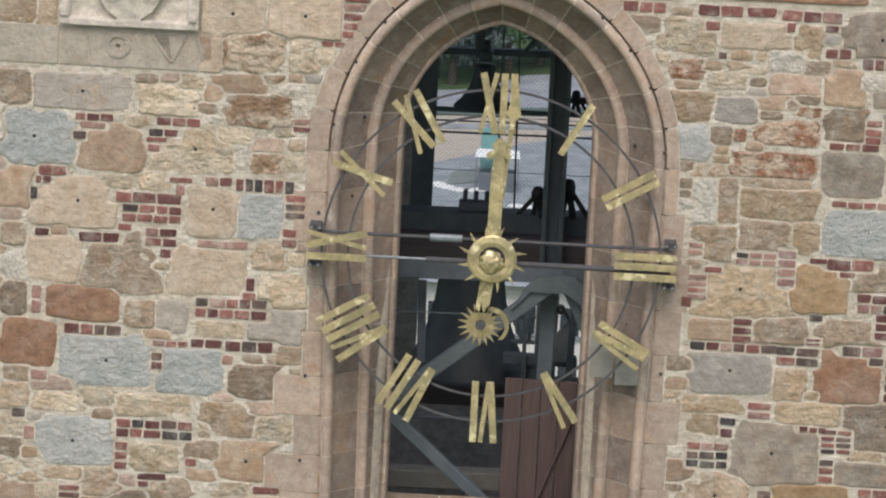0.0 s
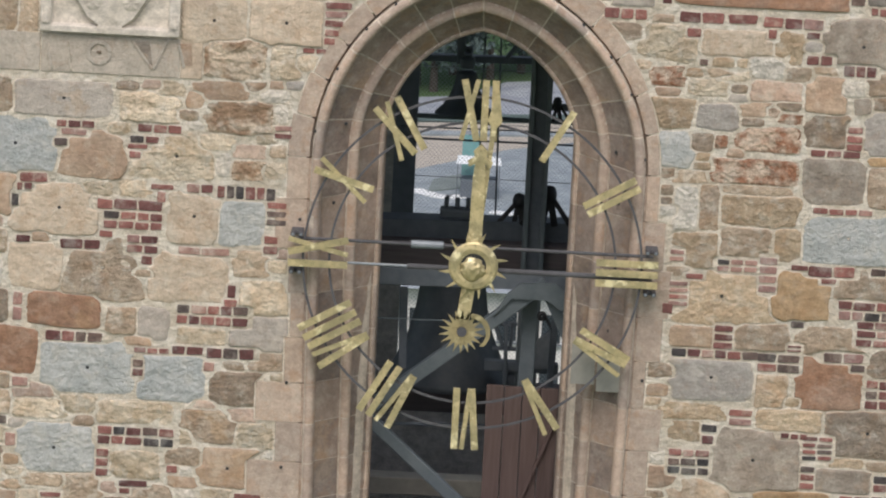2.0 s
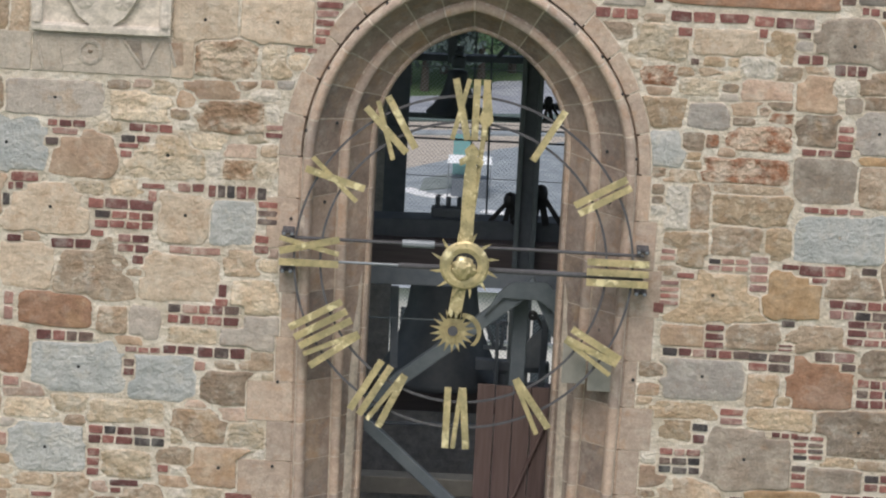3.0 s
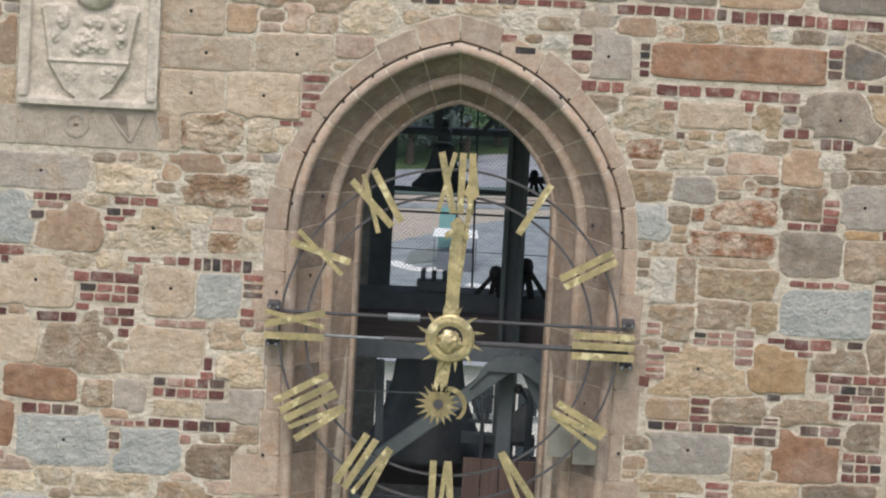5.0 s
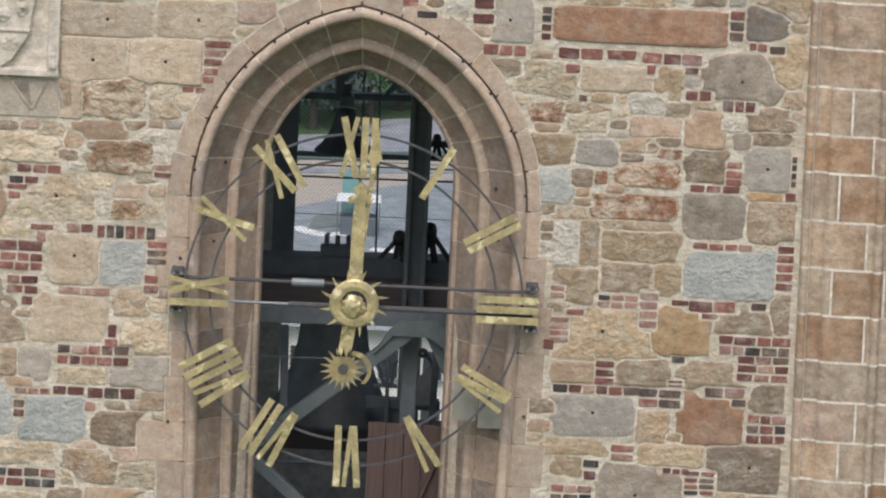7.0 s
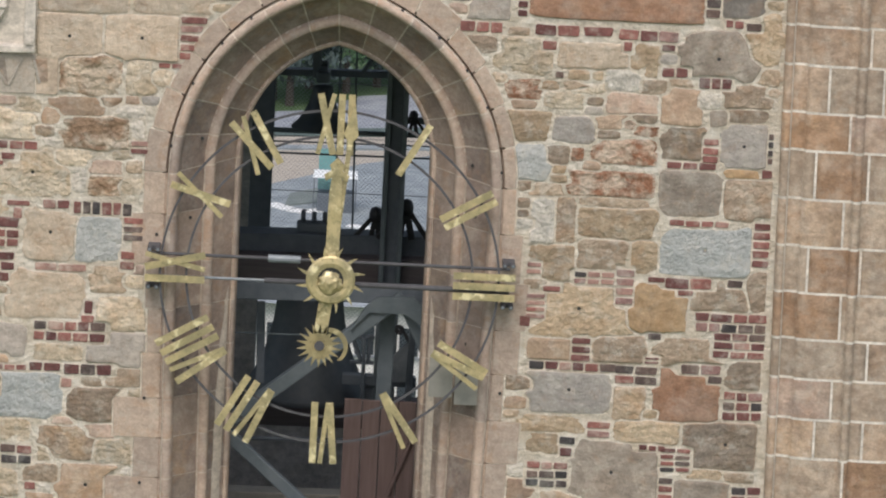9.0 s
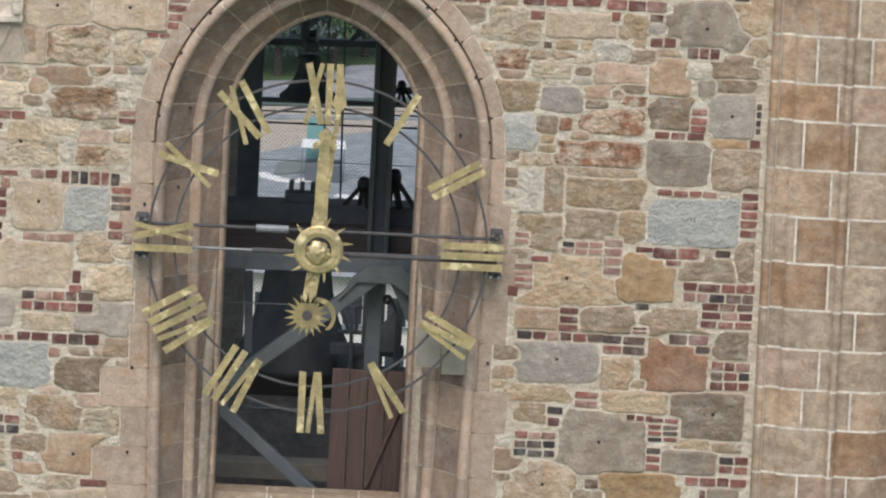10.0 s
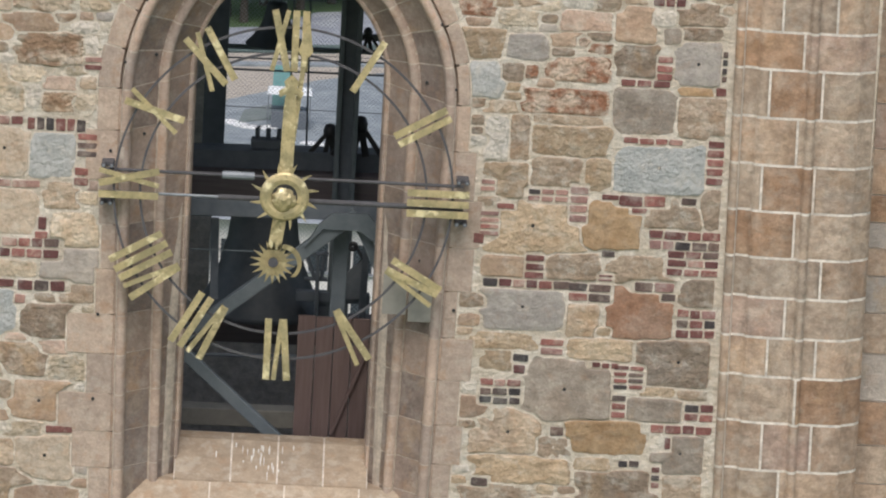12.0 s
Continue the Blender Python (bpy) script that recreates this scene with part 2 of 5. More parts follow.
def thing(name, at, label, category, group="", kind=""):
    ob = new(name)
    ob.empty_display_size = 0.1
    ob.location = at
    return tagged(ob, label, category, group, kind)


def under(ob, parent):
    """ob keeps its place in the world under parent, which only stands somewhere."""
    ob.parent = parent
    ob.matrix_parent_inverse = Matrix.Translation(parent.location).inverted()
    return ob


def box(bm, x0, x1, y0, y1, z0, z1, bevel=0.0, turn=None):
    r = bmesh.ops.create_cube(bm, size=1)
    v = r["verts"]
    m = Matrix.Translation(((x0 + x1) / 2, (y0 + y1) / 2, (z0 + z1) / 2)) @ (turn or Matrix()) @ Matrix.Diagonal((abs(x1 - x0), abs(y1 - y0), abs(z1 - z0), 1))
    bmesh.ops.transform(bm, matrix=m, verts=v)
    if bevel:
        bmesh.ops.bevel(bm, geom=list({e for q in v for e in q.link_edges}), offset=bevel, segments=2, affect="EDGES", profile=0.5)
    return bm


def rod(bm, a, b, r, n=10):
    a, b = Vector(a), Vector(b)
    d = b - a
    m = Matrix.Translation((a + b) / 2) @ d.to_track_quat("Z", "Y").to_matrix().to_4x4()
    bmesh.ops.create_cone(bm, cap_ends=True, segments=n, radius1=r, radius2=r, depth=d.length, matrix=m)
    return bm


def beam(bm, a, b, w, h, bevel=0.006, up=(0, 1, 0)):
    """The one straight bar of bm, from a to b, w across in the wall's plane, h deep."""
    a, b = Vector(a), Vector(b)
    d = (b - a).normalized()
    s = d.cross(Vector(up)).normalized()
    u = s.cross(d)
    m = Matrix((s, u, d)).transposed().to_4x4()
    box(bm, -w / 2, w / 2, -h / 2, h / 2, -(b - a).length / 2, (b - a).length / 2, bevel)
    bmesh.ops.transform(bm, matrix=Matrix.Translation((a + b) / 2) @ m, verts=bm.verts[:])
    return bm


def plate(bm, outline, y0, y1, bevel=0.0):
    """A flat shape in the wall's plane, from y0 to y1."""
    f = bm.faces.new([bm.verts.new((x, y0, z)) for x, z in outline])
    r = bmesh.ops.extrude_face_region(bm, geom=[f])
    top = [g for g in r["geom"] if isinstance(g, bmesh.types.BMVert)]
    bmesh.ops.translate(bm, verts=top, vec=(0, y1 - y0, 0))
    return bm


def lathe(bm, profile, at, n=40):
    rings = []
    for r, z in profile:
        rings.append([bm.verts.new((at[0] + r * math.cos(2 * math.pi * i / n), at[1] + r * math.sin(2 * math.pi * i / n), at[2] + z)) for i in range(n)])
    for p, q in zip(rings, rings[1:]):
        for i in range(n):
            bm.faces.new((p[i], p[(i + 1) % n], q[(i + 1) % n], q[i]))
    return bm

# ---- the tower's front: a pointed window in a rubble wall ----
SPRING, ARC, HALF = 20.593, 0.24, 1.125
FOOT = 17.0


def settle(z):
    """How far the jambs draw in towards the foot."""
    return 0.018 * max(0.0, 20.2 - z)


def arch_point(side, w, u):
    """A point of the window's outline w from its axis: u from -1 (foot) over 0 (springing) to 1 (apex)."""
    deep = min(1.0, max(0.0, (1.105 - w) / 0.455))   # the inner orders are stilted and rounder
    lift, arc = 0.037 + 0.055 * deep, ARC - 0.07 * deep
    if u <= 0:
        z = SPRING + u * (SPRING - FOOT) + lift * max(0.0, 1 + 9 * u)
        return side * (w - settle(z) * min(1.0, max(0.0, (w - 0.65) / 0.2))), z
    r = w + arc
    a = u * math.acos(arc / r)
    x, z = side * (r * math.cos(a) - arc), SPRING + lift + r * math.sin(a)
    return x - 0.035 * ((z - SPRING) / 1.33) ** 2, z


PROFILE = [(1.156, -0.005), (1.155, 0.05), (1.138, 0.05), (1.136, -0.02), (1.13, -0.034), (1.105, -0.05), (1.078, -0.04), (1.062, -0.005), (1.06, 0.05), (1.045, 0.07), (0.9, 0.215),
           (0.887, 0.2), (0.865, 0.188), (0.835, 0.192), (0.821, 0.215), (0.82, 0.262), (0.805, 0.282), (0.69, 0.41), (0.682, 0.4), (0.663, 0.41), (0.653, 0.44), (0.65, 0.8)]


def sweep(side, us, profile):
    bm = bmesh.new()
    rows = []
    for u in us:
        rows.append([bm.verts.new((q[0], y, q[1])) for w, y in profile for q in (arch_point(side, w, u),)])
    for a, b in zip(rows, rows[1:]):
        for i in range(len(a) - 1):
            bm.faces.new((a[i], a[i + 1], b[i + 1], b[i]))
    return bm


def capped(side, us, profile, back=0.10):
    """A dressed block: the moulded face, with ends that go back into the wall."""
    bm = bmesh.new()
    rows = []
    for u in us:
        rows.append([bm.verts.new((q[0], y, q[1])) for w, y in profile for q in (arch_point(side, w, u),)])
    for a, b in zip(rows, rows[1:]):
        for i in range(len(a) - 1):
            bm.faces.new((a[i], a[i + 1], b[i + 1], b[i]))
    for u, r in ((us[0], rows[0]), (us[-1], rows[-1])):
        deep = [bm.verts.new((q[0], min(0.8, y + back), q[1])) for w, y in profile for q in (arch_point(side, w + 0.03, u),)]
        r = [bm.verts.new(v.co) for v in r]
        for i in range(len(r) - 1):
            bm.faces.new((r[i], r[i + 1], deep[i + 1], deep[i]))
    return bm


def smooth_all(bm):
    for f in bm.faces:
        f.smooth = True
    return bm


# outer reach of the quoins, from the springing downwards
REACH = {-1: [1.30, 1.37, 1.27, 1.25, 1.28, 1.47, 1.33, 1.52, 1.42, 1.30, 1.44, 1.32],
         1: [1.24, 1.30, 1.36, 1.33, 1.24, 1.37, 1.30, 1.34, 1.28, 1.35, 1.30, 1.34]}
COURSE = {-1: [20.593, 20.33, 19.99, 19.68, 19.37, 19.05, 18.77, 18.49, 18.22, 17.96, 17.70, 17.42, 17.0],
          1: [20.593, 20.30, 19.97, 19.64, 19.33, 19.00, 18.70, 18.38, 18.10, 17.86, 17.62, 17.35, 17.0]}
CROWN = {-1: [0.18, 0.16, 0.14, 0.15, 0.14, 0.17, 0.2], 1: [0.11, 0.12, 0.13, 0.15, 0.21, 0.17, 0.2]}

wall_front = thing("wall_front", (0, 0, 17), "rubble wall of mixed sandstone, grey stone and red brick in lime mortar", "wall", kind="structure")


def wall_sheet(y, w):
    bm = bmesh.new()
    us = [-1 + i / 12 for i in range(12)] + [i / 14 for i in range(15)]
    for side, far in ((-1, -6.0), (1, 4.0)):
        ps = [arch_point(side, w, u) for u in us]
        for a, b in zip(ps, ps[1:]):
            bm.faces.new([bm.verts.new(v) for v in ((a[0], y, a[1]), (b[0], y, b[1]), (far, y, b[1]), (far, y, a[1]))])
    top = arch_point(1, w, 1)[1]
    bm.faces.new([bm.verts.new(v) for v in ((-6, y, top), (4, y, top), (4, y, 25), (-6, y, 25))])
    bm.faces.new([bm.verts.new(v) for v in ((-6, y, 0), (4, y, 0), (4, y, FOOT), (-6, y, FOOT))])
    return bm


bed = wall_sheet(0.0, 1.175)
back_side = wall_sheet(0.95, 0.655)
tmp = bpy.data.meshes.new("tmp")
back_side.to_mesh(tmp)
bed.from_mesh(tmp)
back_side.free()
bpy.data.meshes.remove(tmp)
for corners_ in (((-6, 0, 25), (4, 0, 25), (4, 0.95, 25), (-6, 0.95, 25)), ((-6, 0, 0), (-6, 0.95, 0), (-6, 0.95, 25), (-6, 0, 25)), ((4, 0, 0), (4, 0.95, 0), (4, 0.95, 25), (4, 0, 25))):
    bed.faces.new([bed.verts.new(c) for c in corners_])
under(part("mortar_bed", bed, MORTAR, None, "cream lime mortar between the stones"), wall_front)

window_1 = thing("window_1", (0, 0, 17), "pointed belfry window in moulded sandstone with deep splayed jambs", "window", kind="structure")
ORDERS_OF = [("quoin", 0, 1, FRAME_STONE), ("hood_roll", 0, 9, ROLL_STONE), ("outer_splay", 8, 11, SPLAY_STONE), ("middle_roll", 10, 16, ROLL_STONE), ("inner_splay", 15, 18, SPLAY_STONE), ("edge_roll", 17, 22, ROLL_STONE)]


def dressed(side, us, out):
    """One course of the window's surround: quoin, mouldings and splays, each a stone of its own."""
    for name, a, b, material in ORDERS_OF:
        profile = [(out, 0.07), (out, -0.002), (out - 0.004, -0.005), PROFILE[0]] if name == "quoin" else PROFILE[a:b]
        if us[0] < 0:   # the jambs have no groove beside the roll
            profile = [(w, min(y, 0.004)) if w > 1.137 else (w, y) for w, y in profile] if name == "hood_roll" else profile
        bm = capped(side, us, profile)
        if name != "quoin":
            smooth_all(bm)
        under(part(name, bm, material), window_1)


for side in (-1, 1):
    core = sweep(side, [-1, -0.1094, 0] + [i / 16 for i in range(1, 17)], [(w + 0.002, y + 0.002) for w, y in PROFILE] + [(0.655, 0.96)])
    under(part("joint_core", core, FRAME_JOINT, None, "pale mortar in the joints"), window_1)
    zs = COURSE[side]
    for i in range(len(zs) - 1):
        u0, u1 = (zs[i + 1] + 0.003 - SPRING) / (SPRING - FOOT), (zs[i] - 0.003 - SPRING) / (SPRING - FOOT)
        dressed(side, [u0, u1], REACH[side][i])
    n = 7
    for i in range(n):
        u0, u1 = i / n + 0.0035, (i + 1) / n - 0.0035
        dressed(side, [u0 + (u1 - u0) * k / 4 for k in range(5)], HALF + CROWN[side][i])

# the sloping sill in four stones, and the ledge course below it
SILL_BACK, SILL_MID = 18.047, 17.85
cuts = [-0.675, -0.28, 0.045, 0.366, 0.675]
for x0, x1 in zip(cuts, cuts[1:]):
    bm = bmesh.new()
    plateau = [(0.80, SILL_BACK), (0.60, SILL_BACK), (0.225, SILL_MID), (0.225, SILL_MID - 0.2), (0.80, SILL_MID - 0.2)]
    a = [bm.verts.new((x0 + 0.006, y, z)) for y, z in plateau]
    b = [bm.verts.new((x1 - 0.006, y, z)) for y, z in plateau]
    for i in range(5):
        bm.faces.new((a[i], a[(i + 1) % 5], b[(i + 1) % 5], b[i]))
    bm.faces.new(a)
    bm.faces.new(b[::-1])
    under(part("sill_stone", bm, SILL_STONE, None, "sloping sandstone sill block with whitish droppings"), window_1)
rng = random.Random(9)
verts, faces = [], []
for k in range(26):
    x, q, ln, w = rng.gauss(-0.08, 0.13), rng.uniform(0.05, 0.75), rng.uniform(0.03, 0.14), rng.uniform(0.003, 0.007)
    o = len(verts)
    for e, ww in ((q, 0.5), (q + ln * 0.4, 1.0), (q + ln * 1.6, 0.3)):
        e = min(e, 0.97)
        for sx in (-1, 1):
            verts.append((x + sx * w * ww, 0.60 - 0.375 * e - 0.0016, SILL_BACK - (SILL_BACK - SILL_MID) * e + 0.0028))
    faces += [(o, o + 1, o + 3, o + 2), (o + 2, o + 3, o + 5, o + 4)]
me = bpy.data.meshes.new("bird_droppings")
me.from_pydata(verts, [], faces)
me.materials.append(paint("white_droppings", (0.72, 0.71, 0.67), (0.8, 0.79, 0.75), 0.8))
under(tagged(new("bird_droppings", me), "whitish streaks down the sill", kind="stuff"), window_1)
bm = bmesh.new()
prof = [(0.80, SILL_BACK - 0.005), (0.60, SILL_BACK - 0.005), (0.228, SILL_MID - 0.005), (0.228, 17.2), (0.80, 17.2)]
a, b = ([bm.verts.new((x, y, z)) for y, z in prof] for x in (-0.675, 0.675))
for i in range(5):
    bm.faces.new((a[i], a[(i + 1) % 5], b[(i + 1) % 5], b[i]))
under(part("sill_bed", bm, JOINT), window_1)
cuts = [-1.02, -0.42, 0.10, 0.62, 1.02]
for x0, x1 in zip(cuts, cuts[1:]):
    bm = bmesh.new()
    prof = [(0.5, SILL_MID - 0.012), (0.21, SILL_MID - 0.012), (0.03, SILL_MID - 0.16), (0.03, 17.0), (0.5, 17.0)]
    a = [bm.verts.new((x0 + 0.005, y, z)) for y, z in prof]
    b = [bm.verts.new((x1 - 0.005, y, z)) for y, z in prof]
    for i in range(5):
        bm.faces.new((a[i], a[(i + 1) % 5], b[(i + 1) % 5], b[i]))
    bm.faces.new(a)
    bm.faces.new(b[::-1])
    under(part("ledge_stone", bm, SILL_STONE), window_1)
bm = bmesh.new()
prof = [(0.5, SILL_MID - 0.018), (0.213, SILL_MID - 0.018), (0.036, SILL_MID - 0.163), (0.036, 17.0), (0.5, 17.0)]
a, b = ([bm.verts.new((x, y, z)) for y, z in prof] for x in (-1.02, 1.02))
for i in range(5):
    bm.faces.new((a[i], a[(i + 1) % 5], b[(i + 1) % 5], b[i]))
under(part("ledge_bed", bm, JOINT), window_1)

# ---- the pier at the tower's corner ----
pier = thing("wall_pier", (3.5, 0, 0), "moulded corner pier of coursed sandstone blocks with white joints", "pier", kind="structure")
PIER_X = 3.02
SECTION = [(0.0, 0.1), (0.0, -0.04), (0.012, -0.065), (0.035, -0.075), (0.055, -0.065), (0.065, -0.04), (0.155, -0.06), (0.163, -0.09), (0.19, -0.10), (0.30, -0.115), (0.46, -0.112), (0.485, -0.106), (0.494, -0.125), (0.503, -0.148),
           (0.525, -0.158), (0.548, -0.148), (0.557, -0.125), (0.566, -0.104), (0.60, -0.112), (0.74, -0.118), (0.85, -0.105), (0.862, -0.08), (0.955, -0.02), (0.99, 0.04), (0.995, 0.4)]


def section_y(x):
    for (xa, ya), (xb, yb) in zip(SECTION[1:], SECTION[2:]):
        if xa <= x <= xb:
            return ya + (yb - ya) * (x - xa) / max(1e-6, xb - xa)
    return 0.0


def section_between(x0, x1):
    pts = [p for p in SECTION if x0 < p[0] < x1 or (x0 < 0 and p[0] <= 0) or (x1 > 0.99 and p[0] >= 0.99)]
    if x0 >= 0:
        pts = [(x0, section_y(x0) + 0.06), (x0, section_y(x0))] + pts
    if x1 <= 0.99:
        pts = pts + [(x1, section_y(x1)), (x1, section_y(x1) + 0.06)]
    return pts


def lean(z):
    """The pier grows a little outwards towards its foot."""
    return 0.015 + (20.0 - z) * 0.016


def pier_block(x0, x1, z0, z1, material):
    bm = bmesh.new()
    pts = section_between(x0, x1)
    ring = []
    for z, inset in ((z0, 0.05), (z0, 0), (z1, 0), (z1, 0.05)):
        ring.append([bm.verts.new((PIER_X + x + lean(z), y + inset, z)) for x, y in pts])
    for j, (a, b) in enumerate(zip(ring, ring[1:])):
        for i in range(len(a) - 1):
            bm.faces.new((a[i], a[i + 1], b[i + 1], b[i])).smooth = j == 1
    for a in ring[1:3]:
        for i in range(len(a) - 1):
            bm.edges.get((a[i], a[i + 1])).smooth = False
    under(part("pier_stone", bm, material), pier)


bm = bmesh.new()
low, high = ([bm.verts.new((PIER_X + x * 0.998 + 0.001 + lean(z), y + 0.001, z)) for x, y in SECTION] for z in (0, 25))
for i in range(len(low) - 1):
    bm.faces.new((low[i], low[i + 1], high[i + 1], high[i]))
under(part("joint_core", bm, JOINT, None, "white lime joints"), pier)
# height of each course's foot, where its stones meet, and their kinds
PIER_COURSES = [(22.187, (), "1"), (21.871, (), "0"), (21.60, (0.58,), "01"), (21.273, (0.306, 0.678), "010"), (21.012, (0.462,), "23"), (20.676, (0.24, 0.60), "121"), (20.347, (0.443,), "01"), (20.024, (0.217, 0.576), "121"),
                (19.70, (0.455,), "21"), (19.422, (0.655,), "10"), (19.14, (0.423,), "31"), (18.864, (0.317, 0.65), "010"), (18.536, (0.52,), "12"), (18.198, (0.31, 0.65), "030"), (17.87, (0.44,), "10"), (17.53, (0.3, 0.62), "301"), (17.2, (0.5,), "01")]
top = 22.6
for foot, cut, kinds in PIER_COURSES:
    xs = [-0.01, *cut, 1.0]
    for k in range(len(xs) - 1):
        pier_block(xs[k] + (0.008 if k else 0), xs[k + 1] - (0.008 if k < len(xs) - 2 else 0), foot + 0.009, top - 0.009, SHAFT_STONES[int(kinds[k])])
    top = foot

wall_set_back = thing("wall_set_back", (5, 0.35, 0), "set-back ashlar wall of grey-brown sandstone beyond the pier", "wall", kind="structure")
under(part("joint_core", box(bmesh.new(), 3.9, 9.0, 0.36, 1.2, 0, 25), JOINT), wall_set_back)
rng = random.Random(5)
SET_BACK = [(22.2, 1), (21.8, 0), (21.376, 1), (21.061, 1), (20.729, 0), (20.412, 3), (20.085, 0), (19.89, 2), (19.709, 4), (19.509, 0), (19.247, 4), (18.953, 1), (18.613, 4), (18.296, 2), (18.018, 1), (17.6, 0), (17.0, 1)]
top = 22.6
for foot, kind in SET_BACK:
    x = 3.9
    while x < 5.2:
        w = rng.uniform(0.42, 0.75)
        bm = box(bmesh.new(), x + 0.006, x + w - 0.006, 0.345, 0.5, foot + 0.006, top - 0.006)
        under(part("ashlar_stone", bm, [*SHAFT_STONES, STONE["pale"]][kind]), wall_set_back)
        x += w
    top = foot

# ---- the bell chamber behind the window ----
REAR = 5.5
chamber = thing("wall_chamber", (0, 3, 17), "pale plastered walls of the bell chamber", "wall", kind="structure")
# both side walls have unseen openings, added to let daylight in
for x0, x1, y0, y1, z0, z1 in ((-2.9, -2.6, 0.96, 1.7, 0, 24), (-2.9, -2.6, 4.8, REAR, 0, 24), (-2.9, -2.6, 1.7, 4.8, 0, 17.6), (-2.9, -2.6, 1.7, 4.8, 21.9, 24),
                               (2.6, 2.9, 0.96, 1.7, 0, 24), (2.6, 2.9, 4.8, REAR, 0, 24), (2.6, 2.9, 1.7, 4.8, 0, 17.6), (2.6, 2.9, 1.7, 4.8, 21.9, 24), (-2.9, -0.57, REAR, REAR + 0.5, 0, 24), (0.95, 2.9, REAR, REAR + 0.5, 0, 24),
                               (-0.57, 0.95, REAR, REAR + 0.5, 0, 17.70), (-0.57, 0.95, REAR, REAR + 0.5, 21.2, 24)):
    under(part("wall_piece", box(bmesh.new(), x0, x1, y0, y1, z0, z1), PLASTER), chamber)
part("chamber_floor", box(bmesh.new(), -2.6, 2.6, 0.96, REAR, 16.0, 16.2), DARK_WOOD)
tagged(bpy.data.objects["chamber_floor"], "dark wooden floor of the bell chamber", "floor", kind="structure")
part("chamber_ceiling", box(bmesh.new(), -6, 4, 0.96, REAR + 0.5, 24.0, 24.3), DARK_WOOD)
tagged(bpy.data.objects["chamber_ceiling"], "dark wooden ceiling over the bells", "ceiling", kind="structure")

# ---- ground ----
GRASS = paint("meadow", (0.08, 0.13, 0.06), (0.11, 0.165, 0.08), 0.9, scale=0.3, spec=0.1)
bm = bmesh.new()
ys = [-3000, -400, -60, 12, 30, 80, 140, 420, 3000]
def ground_z(y):
    return 0.0 if y < 13 else max(-30.0, -30.0 * (y - 12) / 70.0) if y < 300 else -30.0
rows = [[bm.verts.new((x, y, ground_z(y))) for x in (-3000, -60, 60, 3000)] for y in ys]
for a, b in zip(rows, rows[1:]):
    for i in range(3):
        bm.faces.new((a[i], a[i + 1], b[i + 1], b[i]))
tagged(part("ground", bm, GRASS), "green ground sloping from the tower to the valley", "ground", kind="structure")

# ---- the open dial before the window ----
HUB = Vector((0.0, -0.2, 20.0))
dial = thing("clock_dial", HUB, "open skeleton tower clock dial with gilded numerals on grey iron rings", "clock")


def hoop(r, w, y):
    bm = bmesh.new()
    n = 96
    rows = []
    for k in range(n):
        a = 2 * math.pi * k / n
        rows.append([bm.verts.new((q * math.cos(a), y + d, q * math.sin(a))) for q, d in ((r - w / 2, -0.006), (r + w / 2, -0.006), (r + w / 2, 0.006), (r - w / 2, 0.006))])
    for k in range(n):
        a, b = rows[k], rows[(k + 1) % n]
        for i in range(4):
            bm.faces.new((a[i], a[(i + 1) % 4], b[(i + 1) % 4], b[i]))
    return bm


for name, r in (("outer_ring", 1.154), ("inner_ring", 0.975)):
    part(name, hoop(r, 0.016, 0.02), IRON, dial).location = (-0.008, 0, -0.008)


def stroke(bm, a, b, w=0.054):
    (xa, za), (xb, zb) = a, b
    d = math.hypot(xb - xa, zb - za)
    ux, uz = (zb - za) / d * w / 2, -(xb - xa) / d * w / 2
    return plate(bm, [(xa - ux, za - uz), (xa + ux, za + uz), (xb + ux, zb + uz), (xb - ux, zb - uz)], -0.012, 0.006)


# each hour: inner and outer reach, then its letters with their places along the ring
HOURS = [(0.850, 1.266, (("X", -0.076), ("I", 0.023), ("I", 0.089))), (0.845, 1.250, (("I", 0.003),)), (0.848, 1.245, (("I", -0.014), ("I", 0.050))), (0.835, 1.257, (("I", -0.052), ("I", 0.017), ("I", 0.090))),
         (0.868, 1.258, (("I", -0.012), ("V", 0.072))), (0.884, 1.292, (("V", 0.060),)), (0.877, 1.304, (("V", -0.030), ("I", 0.066))), (0.884, 1.288, (("V", -0.083), ("I", 0.026), ("I", 0.099))),
         (0.870, 1.272, (("V", -0.118), ("I", -0.010), ("I", 0.060), ("I", 0.136))), (0.857, 1.264, (("I", -0.062), ("X", 0.060))), (0.846, 1.258, (("X", 0.005),)), (0.855, 1.258, (("X", -0.058), ("I", 0.062)))]
THICK, THIN = 0.047, 0.032
for hour, (r0, r1, letters) in enumerate(HOURS):
    numeral = new("numeral")
    numeral.parent = dial
    numeral.rotation_euler = (0, radians(30 * hour), 0)
    for c, x in letters:
        if c == "I":
            part("stroke", stroke(bmesh.new(), (x, r0), (x, r1), THICK), GOLD, numeral)
        elif c == "V":
            part("stroke", stroke(bmesh.new(), (x - 0.046, r1), (x - 0.006, r0), THICK), GOLD, numeral).location = (0, -0.004, 0)
            part("stroke", stroke(bmesh.new(), (x + 0.046, r1), (x + 0.006, r0), THIN), GOLD, numeral)
        else:
            part("stroke", stroke(bmesh.new(), (x - 0.046, r1), (x + 0.052, r0), THICK), GOLD, numeral).location = (0, -0.004, 0)
            part("stroke", stroke(bmesh.new(), (x + 0.046, r1), (x - 0.052, r0), THIN), GOLD, numeral)


